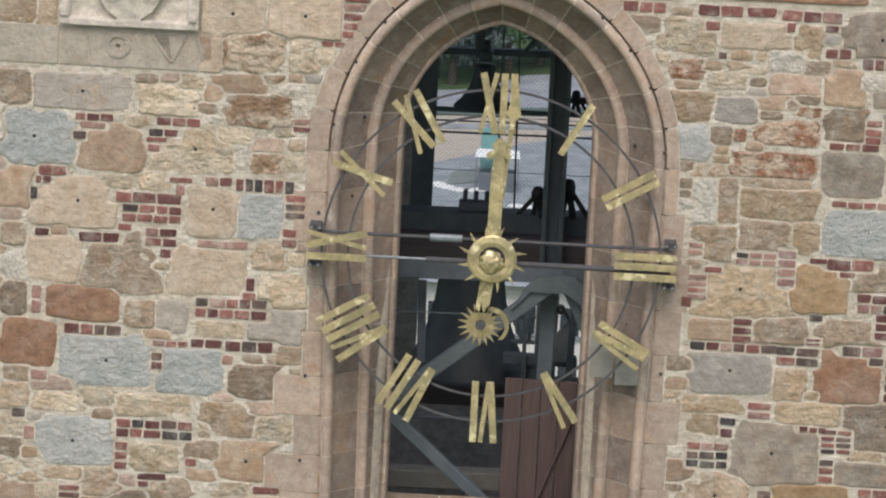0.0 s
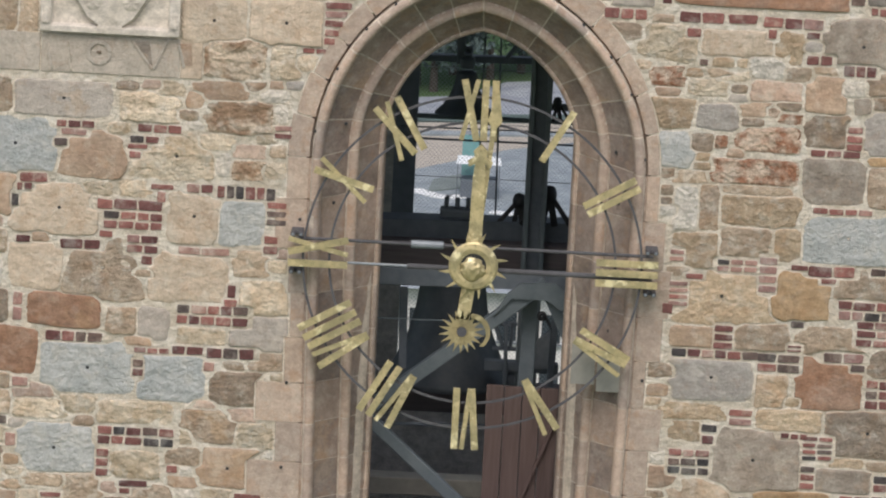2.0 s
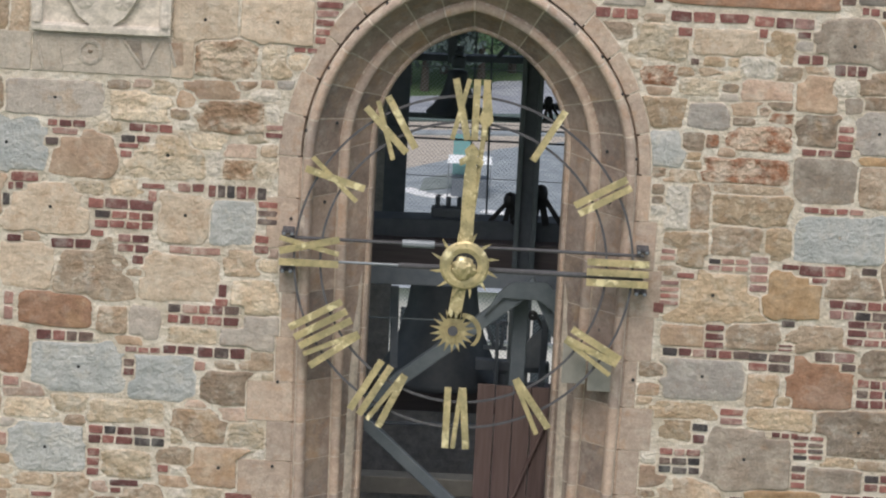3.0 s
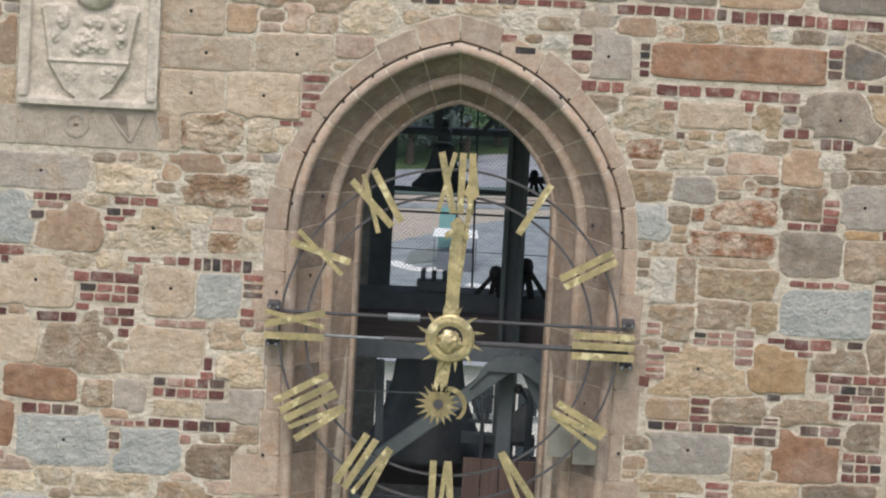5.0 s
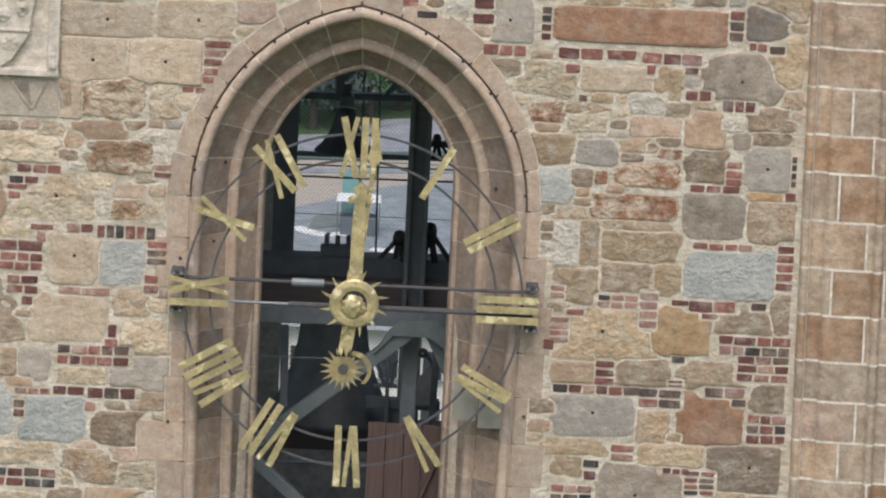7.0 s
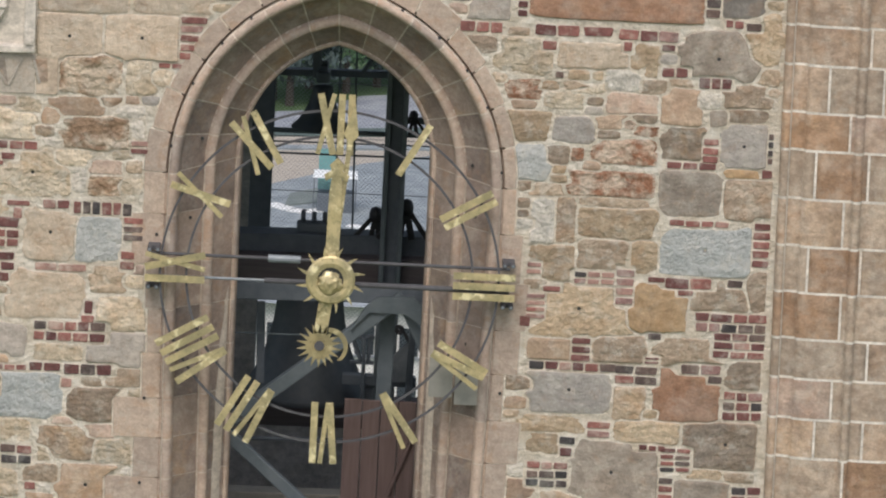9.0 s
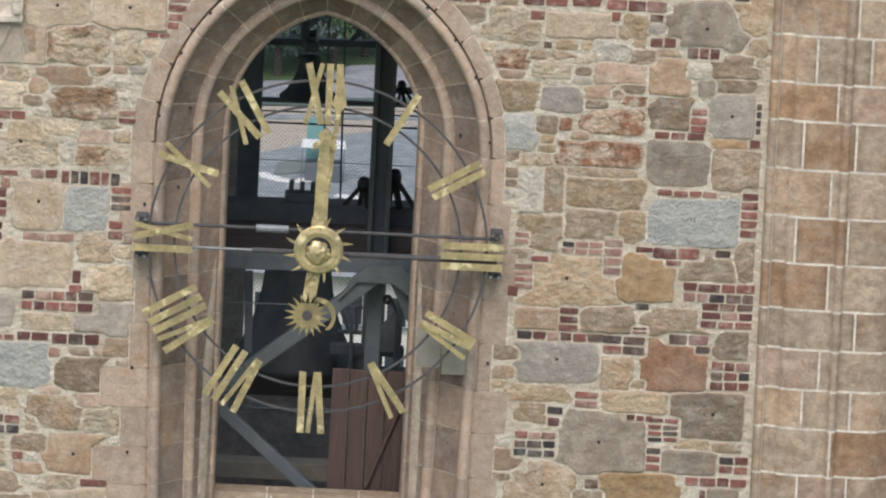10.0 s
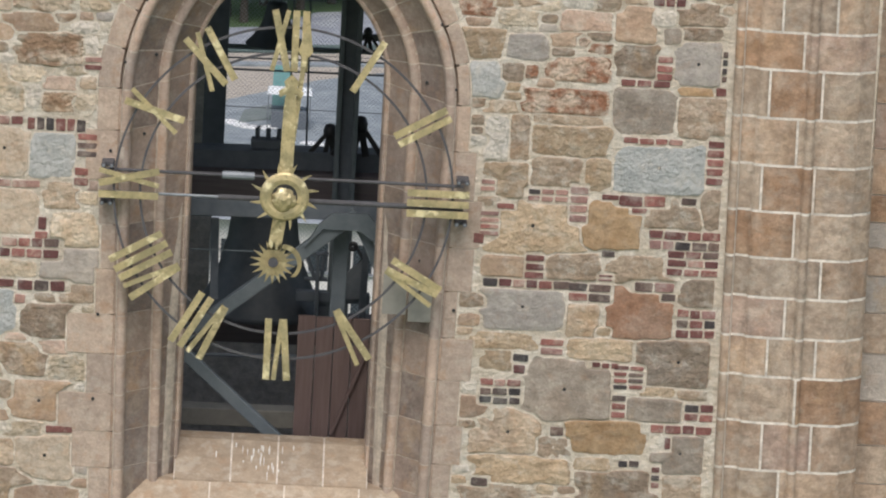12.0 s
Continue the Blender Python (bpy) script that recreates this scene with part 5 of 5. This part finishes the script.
bricks(-1.005, 21.562, 0.173, 0.307, 1, 5, dark=0.0, taper=0.6)
bricks(-1.155, 21.369, 0.169, 0.035, 2, 1)
bricks(-2.760, 20.780, 0.269, 0.051, 3, 1)
bricks(-2.769, 20.719, 0.169, 0.047, 1, 1)
bricks(-2.855, 20.645, 0.085, 0.059, 1, 1)
bricks(-2.184, 20.773, 0.308, 0.059, 3, 1)
bricks(-2.285, 20.696, 0.208, 0.051, 2, 1)
bricks(-2.330, 20.643, 0.131, 0.035, 1, 1)
bricks(-2.347, 20.587, 0.077, 0.051, 1, 1)
bricks(-3.031, 20.394, 0.177, 0.071, 1, 1)
bricks(-3.091, 20.327, 0.115, 0.055, 2, 1)
bricks(-3.153, 20.233, 0.046, 0.094, 1, 1)
bricks(-2.152, 20.371, 0.154, 0.039, 1, 1)
bricks(-2.153, 20.304, 0.054, 0.079, 1, 1)
bricks(-1.893, 20.374, 0.192, 0.063, 2, 1)
bricks(-1.575, 20.360, 0.408, 0.094, 6, 1)
bricks(-2.369, 20.235, 0.458, 0.075, 3, 1, dark=0.1)
bricks(-2.342, 20.124, 0.412, 0.134, 4, 2)
bricks(-2.522, 20.023, 0.085, 0.047, 1, 1)
bricks(-2.271, 19.964, 0.223, 0.138, 2, 2)
bricks(-2.236, 19.857, 0.069, 0.063, 1, 1)
bricks(-1.360, 20.224, 0.131, 0.177, 1, 3, dark=0.6)
bricks(-1.393, 20.005, 0.092, 0.138, 1, 2)
bricks(-2.697, 19.946, 0.285, 0.071, 2, 1)
bricks(-3.089, 19.964, 0.092, 0.055, 1, 1)
bricks(-1.851, 19.938, 0.362, 0.055, 2, 1, pink=0.8)
bricks(-1.646, 19.668, 0.054, 0.094, 1, 1)
bricks(-1.650, 19.584, 0.085, 0.055, 1, 1)
bricks(-1.770, 19.490, 0.500, 0.149, 5, 2, dark=0.5)
bricks(-3.111, 19.487, 0.062, 0.212, 1, 2, pink=0.8)
bricks(-2.715, 19.295, 0.400, 0.075, 4, 1, dark=0.5)
bricks(-2.179, 19.220, 0.254, 0.039, 3, 1)
bricks(-1.930, 19.238, 0.223, 0.063, 2, 1)
bricks(-1.638, 19.230, 0.338, 0.079, 3, 1, dark=0.5)
bricks(-2.267, 19.095, 0.069, 0.134, 1, 2)
bricks(-3.077, 18.954, 0.108, 0.071, 1, 1, pink=1)
bricks(-3.204, 18.678, 0.085, 0.063, 1, 1, dark=1)
bricks(-2.265, 18.610, 0.535, 0.142, 5, 2, dark=0.4)
bricks(-2.488, 18.412, 0.081, 0.204, 1, 3)
bricks(-3.128, 18.541, 0.069, 0.102, 1, 1, pink=1)
bricks(-2.269, 18.271, 0.185, 0.047, 1, 1)
bricks(-2.326, 18.216, 0.069, 0.039, 1, 1)
bricks(-2.836, 18.138, 0.138, 0.102, 1, 2)
bricks(-1.476, 18.215, 0.185, 0.055, 1, 1)
bricks(-2.004, 18.387, 0.069, 0.055, 1, 1)
bricks(-1.340, 20.794, 0.115, 0.102, 1, 2)
bricks(-1.778, 19.130, 0.069, 0.071, 1, 1, pink=1)
bricks(2.545, 20.961, 0.100, 0.181, 1, 3)
bricks(2.421, 20.850, 0.346, 0.051, 3, 1)
bricks(2.954, 20.991, 0.031, 0.228, 1, 4, dark=1)
bricks(2.939, 20.814, 0.069, 0.063, 1, 1, dark=0.5)
bricks(2.498, 20.450, 0.415, 0.043, 4, 1)
bricks(2.931, 20.322, 0.108, 0.322, 1, 5)
bricks(2.228, 20.046, 0.115, 0.039, 1, 1)
bricks(2.449, 20.030, 0.323, 0.079, 2, 1)
bricks(2.434, 19.962, 0.100, 0.039, 1, 1)
bricks(2.769, 20.044, 0.100, 0.055, 1, 1, dark=1)
bricks(1.803, 20.038, 0.285, 0.102, 3, 2, pink=0.7)
bricks(2.015, 19.986, 0.115, 0.260, 1, 4, pink=0.6)
bricks(1.386, 20.090, 0.092, 0.094, 1, 2, pink=0.6)
bricks(1.514, 19.951, 0.115, 0.039, 1, 1)
bricks(1.410, 19.822, 0.123, 0.189, 1, 4, pink=0.6)
bricks(1.343, 19.715, 0.069, 0.079, 1, 1)
bricks(2.755, 19.802, 0.500, 0.063, 4, 1)
bricks(2.756, 19.730, 0.492, 0.063, 5, 1, dark=0.4)
bricks(2.822, 19.607, 0.362, 0.189, 3, 3, dark=0.4)
bricks(2.239, 19.646, 0.085, 0.047, 1, 1, dark=1)
bricks(2.230, 19.478, 0.092, 0.063, 1, 2)
bricks(1.738, 19.534, 0.123, 0.181, 1, 3)
bricks(1.687, 19.410, 0.608, 0.059, 6, 1, dark=0.3)
bricks(2.125, 19.369, 0.300, 0.142, 2, 2, dark=0.5)
bricks(2.571, 19.430, 0.285, 0.071, 2, 1, dark=0.4)
bricks(2.672, 19.364, 0.092, 0.055, 1, 1, dark=1)
bricks(2.871, 19.183, 0.277, 0.212, 3, 3, dark=0.3)
bricks(1.890, 18.972, 0.154, 0.126, 1, 2)
bricks(1.681, 18.884, 0.100, 0.055, 1, 1, dark=1)
bricks(1.674, 18.808, 0.077, 0.063, 1, 1)
bricks(2.267, 18.861, 0.192, 0.039, 3, 1)
bricks(2.432, 18.782, 0.215, 0.181, 2, 4, dark=0.4)
bricks(2.375, 18.574, 0.092, 0.173, 1, 3, dark=0.5)
bricks(1.552, 18.640, 0.292, 0.189, 3, 3, dark=0.4)
bricks(2.934, 18.553, 0.208, 0.134, 2, 2)
bricks(2.818, 18.430, 0.438, 0.063, 4, 1)
bricks(2.731, 18.328, 0.038, 0.094, 1, 1)
bricks(1.959, 18.377, 0.092, 0.071, 1, 1)
bricks(2.472, 18.168, 0.154, 0.047, 2, 1, dark=1)
bricks(2.662, 18.078, 0.054, 0.165, 1, 3, dark=0.5)
bricks(1.444, 17.989, 0.108, 0.063, 1, 1, dark=1)
bricks(1.215, 21.939, 0.062, 0.244, 1, 4)
bricks(2.506, 21.975, 0.092, 0.220, 1, 3, dark=0.4)
bricks(0.288, 22.036, 0.100, 0.055, 1, 1)
bricks(0.403, 21.957, 0.138, 0.055, 1, 1)
bricks(0.787, 22.059, 0.123, 0.079, 1, 1)
bricks(0.786, 21.947, 0.138, 0.071, 1, 1)
bricks(0.940, 21.742, 0.300, 0.079, 3, 1)
bricks(1.458, 21.739, 0.308, 0.079, 2, 1)
bricks(1.737, 21.743, 0.192, 0.071, 1, 1)
bricks(2.078, 21.734, 0.415, 0.079, 3, 1, dark=0.0)
bricks(1.410, 21.636, 0.092, 0.063, 1, 1)
bricks(1.942, 21.653, 0.054, 0.071, 1, 1)
bricks(2.271, 21.492, 0.185, 0.071, 2, 1)
bricks(2.551, 21.426, 0.231, 0.079, 3, 1)
bricks(2.218, 21.655, 0.085, 0.05, 1, 1, dark=0.0)
bricks(2.657, 21.840, 0.131, 0.055, 2, 1)
bricks(2.788, 21.823, 0.100, 0.055, 1, 1, dark=1)
bricks(-0.238, 22.270, 0.315, 0.055, 3, 1, dark=0.4)
bricks(0.190, 22.285, 0.531, 0.039, 4, 1)
bricks(0.629, 22.290, 0.338, 0.047, 3, 1)
bricks(1.187, 22.278, 0.369, 0.071, 3, 1)
bricks(1.569, 22.275, 0.369, 0.087, 4, 1)
bricks(1.960, 22.266, 0.369, 0.087, 4, 1)
bricks(2.300, 22.261, 0.285, 0.087, 3, 1, dark=0.5)
bricks(2.636, 22.252, 0.362, 0.079, 3, 1)
bricks(1.488, 21.438, 0.054, 0.047, 1, 1)


def frame_gap(x, z):
    """Distance from the dressed stones of the window outwards; below 0 inside them. Arrays."""
    side = np.where(x < 0, -1, 1)
    xa = np.abs(x) + 0.018 * np.clip(20.2 - z, 0, 9)
    shift = x + 0.035 * np.clip((z - SPRING) / 1.33, 0, 2) ** 2
    turn = np.arctan2(z - SPRING - 0.037, np.abs(shift) + ARC) / math.acos(ARC / (HALF + ARC + 0.2))
    step = np.clip((turn * 7).astype(int), 0, 6)
    crown = np.where(side < 0, np.array(CROWN[-1])[step], np.array(CROWN[1])[step])
    r = np.hypot(np.abs(shift) + ARC, z - SPRING - 0.037) - ARC - HALF - crown
    reach = np.zeros_like(x)
    for s in (-1, 1):
        for i in range(len(REACH[s])):
            reach = np.where((side == s) & (z <= COURSE[s][i]) & (z > COURSE[s][i + 1]), REACH[s][i], reach)
    return np.where(z > SPRING, r, xa - reach)


def norm(piece, x, z):
    px, pz, hw, hh, n, k, hard, cuts = piece
    v = (z - pz) / hh
    u = (x - px) / hw / np.clip(1 - k * 0.5 * (v + 0.35), 0.25, 2)
    d = (np.abs(u) ** n + np.abs(v) ** n) ** (1 / n)
    for a, reach in cuts:
        d = np.maximum(d, (u * math.cos(a) + v * math.sin(a)) / reach)
    return d


RELIEF_BOX = (-3.032, -2.066, 21.36, 23.4)   # the carved panel and its frieze keep the stones out


def blocked(x, z):
    return (frame_gap(x, z) < 0.010) | (x > 2.985) | ((x > RELIEF_BOX[0]) & (x < RELIEF_BOX[1]) & (z > RELIEF_BOX[2])) | ((x < -1.903) & (z > 21.110) & (z < 21.37)) | (z > 22.75)


# small rubble in what the large pieces leave free
CELL = 0.02
gx, gz = np.meshgrid(np.arange(-3.9, 3.0, CELL), np.arange(16.9, 22.8, CELL))
free = ~blocked(gx, gz)
for p in PIECES:
    near = (np.abs(gx - p[0]) < p[2] * 1.5 + 0.05) & (np.abs(gz - p[1]) < p[3] * 1.5 + 0.05)
    free[near] &= norm(p, gx[near], gz[near]) > 1.0 + 0.012 / min(p[2], p[3])
fill_rng = random.Random(21)
for size in (9, 7, 5, 4, 3, 2):
    for tries in range(4):
        level = free.copy()
        depth = np.zeros(free.shape, int)
        for k in range(size):
            e = level.copy()
            e[1:] &= level[:-1]
            e[:-1] &= level[1:]
            e[:, 1:] &= level[:, :-1]
            e[:, :-1] &= level[:, 1:]
            level = e
            depth += level
        ok = np.argwhere(depth >= size - 1)
        if not len(ok):
            break
        order = list(range(len(ok)))
        fill_rng.shuffle(order)
        for o in order[:400]:
            j, i = ok[o]
            if not free[max(0, j - size + 1):j + size, max(0, i - 1):i + 2].all() or not free[j, max(0, i - size + 1):i + size].all():
                continue
            x, z = float(gx[j, i]), float(gz[j, i])
            hw, hh = size * CELL * fill_rng.uniform(1.3, 2.4), size * CELL * fill_rng.uniform(0.7, 1.0)
            tone = fill_rng.choice(["tan", "buff", "buff", "dark", "white", "tan", "pale", "brown", "rose"] if x < 1.1 else ["tan", "honey", "honey", "dark", "white", "tan", "pale", "brown", "dark"])
            ORDERS.append((len(PIECES), tone, 0, 0))
            PIECES.append((x, z, hw, hh, 8.0, fill_rng.uniform(-0.25, 0.35), 0, corners(len(PIECES), 3)))
            p = PIECES[-1]
            near = (np.abs(gx - x) < hw * 1.6) & (np.abs(gz - z) < hh * 1.6)
            free[near] &= norm(p, gx[near], gz[near]) > 1.1


def outline(i, rng):
    """The edge of piece i: its own shape, held back where a neighbour begins."""
    p = PIECES[i]
    px, pz, hw, hh = p[:4]
    m = 68 if max(hw, hh) > 0.1 else 26
    ang = np.array([2 * math.pi * (k + 0.5) / m for k in range(m)])
    # more corners where the shape has its corners
    ux, uz = np.cos(ang) * hw, np.sin(ang) * hh
    steps = np.linspace(0.3, 1.55, 80)
    X, Z = px + ux[:, None] * steps[None], pz + uz[:, None] * steps[None]
    own = norm(p, X, Z)
    wob = np.array([1.09 + 0.05 * noise.noise((px * 3 + 2.2 * math.cos(a), pz * 3 + 2.2 * math.sin(a), 0.5)) + 0.035 * noise.noise((px * 7 + 9 * math.cos(a), pz * 7 + 9 * math.sin(a), 3.5)) + 0.03 * noise.noise((px * 5 + 24 * math.cos(a), pz * 5 + 24 * math.sin(a), 7.5)) for a in ang])
    if p[4] >= 9:
        wob = 1.04 + 0.35 * (wob - 1.09)
    stop = own > wob[:, None]
    pad = 0.0045 / min(hw, hh)
    for j, q in enumerate(PIECES):
        if j == i or abs(q[0] - px) > (q[2] + hw) * 1.5 or abs(q[1] - pz) > (q[3] + hh) * 1.5:
            continue
        d = norm(q, X, Z)
        if q[6]:
            stop |= d < 1.0 + 0.008 / min(q[2], q[3])
        else:
            stop |= (d - 0.0045 / min(q[2], q[3]) < own + pad) & (d < 1.2)
    stop |= blocked(X, Z)
    first = np.where(stop.any(1), stop.argmax(1), 79)
    s = steps[np.maximum(first - 1, 0)]
    s = 0.9 * s + 0.05 * (np.roll(s, 1) + np.roll(s, -1))
    return [(float(a * k), float(b * k)) for a, b, k in zip(ux, uz, s)]


COARSE = {"buff": 0.011, "honey": 0.009, "fleck": 0.012, "rust": 0.012, "white": 0.009, "tan": 0.008, "dark": 0.007, "grey": 0.006, "sand": 0.005}


def stone_mesh(i, tone, hole, flat):
    rng = random.Random(i * 13 + 7)
    edge = outline(i, rng)
    sx, sz = PIECES[i][:2]
    size = min(PIECES[i][2:4])
    proud = (rng.uniform(0.005, 0.013) if size > 0.08 else rng.uniform(0.003, 0.008)) * (1.0 if flat else 0.65)
    bm = bmesh.new()
    rough = 0.002 if flat else COARSE.get(tone, 0.004) * min(1.0, size / 0.1)
    lean_x, lean_z = rng.uniform(-0.03, 0.03), rng.uniform(-0.03, 0.03)

    def face_y(a, b):
        q = (sx + a, 0.3 * i, sz + b)
        return lean_x * a + lean_z * b + rough * (0.7 * noise.noise((q[0] * 6, q[1], q[2] * 6)) + abs(noise.noise((q[0] * 11, q[1] + 5, q[2] * 13))) - 0.25 + 0.4 * noise.noise((q[0] * 26, q[1], q[2] * 26)))

    def ring(k, y):
        return [bm.verts.new((a * k, y + face_y(a * k, b * k), b * k)) for a, b in edge]
    inset = max(0.75, 1 - 0.005 / size)
    m = len(edge)
    rings = [[bm.verts.new((a, 0.03, b)) for a, b in edge], ring(1.0, -proud * 0.4), ring(inset, -proud)]
    rings += [ring(inset * k, -proud - 0.003) for k in ((0.9, 0.78, 0.66, 0.54, 0.42, 0.3, 0.15) if size > 0.08 else (0.5,))]
    for j, (a, b) in enumerate(zip(rings, rings[1:])):
        for k in range(m):
            bm.faces.new((a[k], a[(k + 1) % m], b[(k + 1) % m], b[k])).smooth = j > 1
    for ring_ in rings[1:3]:
        for k in range(m):
            bm.edges.get((ring_[k], ring_[(k + 1) % m])).smooth = False
    last = rings[-1]
    if hole:
        hx, hz = rng.uniform(-0.01, 0.01), rng.uniform(-0.005, 0.01)
        # shallow pit faced in black, which paints the shade of a deep hole
        deep = -proud - 0.002
        rim, pit = ([bm.verts.new((hx + r * math.cos(2 * math.pi * (k + 0.5) / m), y, hz + r * math.sin(2 * math.pi * (k + 0.5) / m))) for k in range(m)] for r, y in ((0.012, deep), (0.009, deep + 0.006)))
        for a, b in ((last, rim), (rim, pit)):
            for k in range(m):
                bm.faces.new((a[k], a[(k + 1) % m], b[(k + 1) % m], b[k])).material_index = int(a is rim)
        bm.faces.new(pit).material_index = 1
    else:
        c = bm.verts.new((0, -proud - 0.003 + face_y(0, 0), 0))
        for k in range(m):
            bm.faces.new((last[k], last[(k + 1) % m], c)).smooth = True
    return bm


singles = 0
rest = {}
for i, tone, hole, flat in ORDERS:
    bm = stone_mesh(i, tone, hole, flat)
    x, z = PIECES[i][:2]
    if singles < 300 and PIECES[i][2] > 0.035:
        singles += 1
        ob = part("stone", bm, STONE[tone])
        ob.data.materials.append(BLACK)
        ob.location = (x, 0, z)
        under(ob, wall_front)
    else:
        bmesh.ops.translate(bm, verts=bm.verts[:], vec=(x, 0, z))
        rest.setdefault(tone, []).append(bm)
for tone, bms in rest.items():
    verts, faces = [], []
    for bm in bms:
        bm.verts.index_update()
        o = len(verts)
        verts += [tuple(v.co) for v in bm.verts]
        faces += [[o + v.index for v in f.verts] for f in bm.faces]
        bm.free()
    me = bpy.data.meshes.new("small_rubble")
    me.from_pydata(verts, [], faces)
    me.materials.append(STONE[tone])
    under(tagged(new("small_rubble", me), kind="stuff"), wall_front)

# bricks: a few worn shapes that all share
SHAPES = []
for k in range(5):
    rng = random.Random(40 + k)
    bm = bmesh.new()
    rows = []
    for y, s in ((0.03, 1.0), (-0.004, 1.0), (-0.007, 0.92)):
        rows.append([bm.verts.new((sx * 0.5 * s + rng.uniform(-0.035, 0.035), y, sz * 0.5 * s + rng.uniform(-0.05, 0.05))) for sx, sz in ((-1, -0.85), (-0.85, -1), (0.85, -1), (1, -0.85), (1, 0.85), (0.85, 1), (-0.85, 1), (-1, 0.85))])
    for a, b in zip(rows, rows[1:]):
        for j in range(8):
            bm.faces.new((a[j], a[(j + 1) % 8], b[(j + 1) % 8], b[j]))
    bm.faces.new(rows[-1])
    SHAPES.append({t: mesh_of("brick", bm.copy(), BRICK[t]) for t in BRICK})
    bm.free()
for k, (x, z, w, h, tone, turn) in enumerate(BRICK_SPOTS[:300]):
    ob = new("brick", SHAPES[k % 5][tone])
    ob.matrix_basis = pose(x, 0, z, 0, turn * 0.6, 0) @ Matrix.Diagonal((w, 1, h, 1))
    under(ob, wall_front)
for tone in BRICK:
    verts, faces = [], []
    for k, (x, z, w, h, t, turn) in enumerate(BRICK_SPOTS[300:]):
        if t == tone:
            me = SHAPES[k % 5][tone]
            o = len(verts)
            verts += [(x + v.co.x * w, v.co.y, z + v.co.z * h) for v in me.vertices]
            faces += [[o + i for i in p.vertices] for p in me.polygons]
    if verts:
        me = bpy.data.meshes.new("brick_rest")
        me.from_pydata(verts, [], faces)
        me.materials.append(BRICK[tone])
        under(tagged(new("brick_rest", me), kind="stuff"), wall_front)
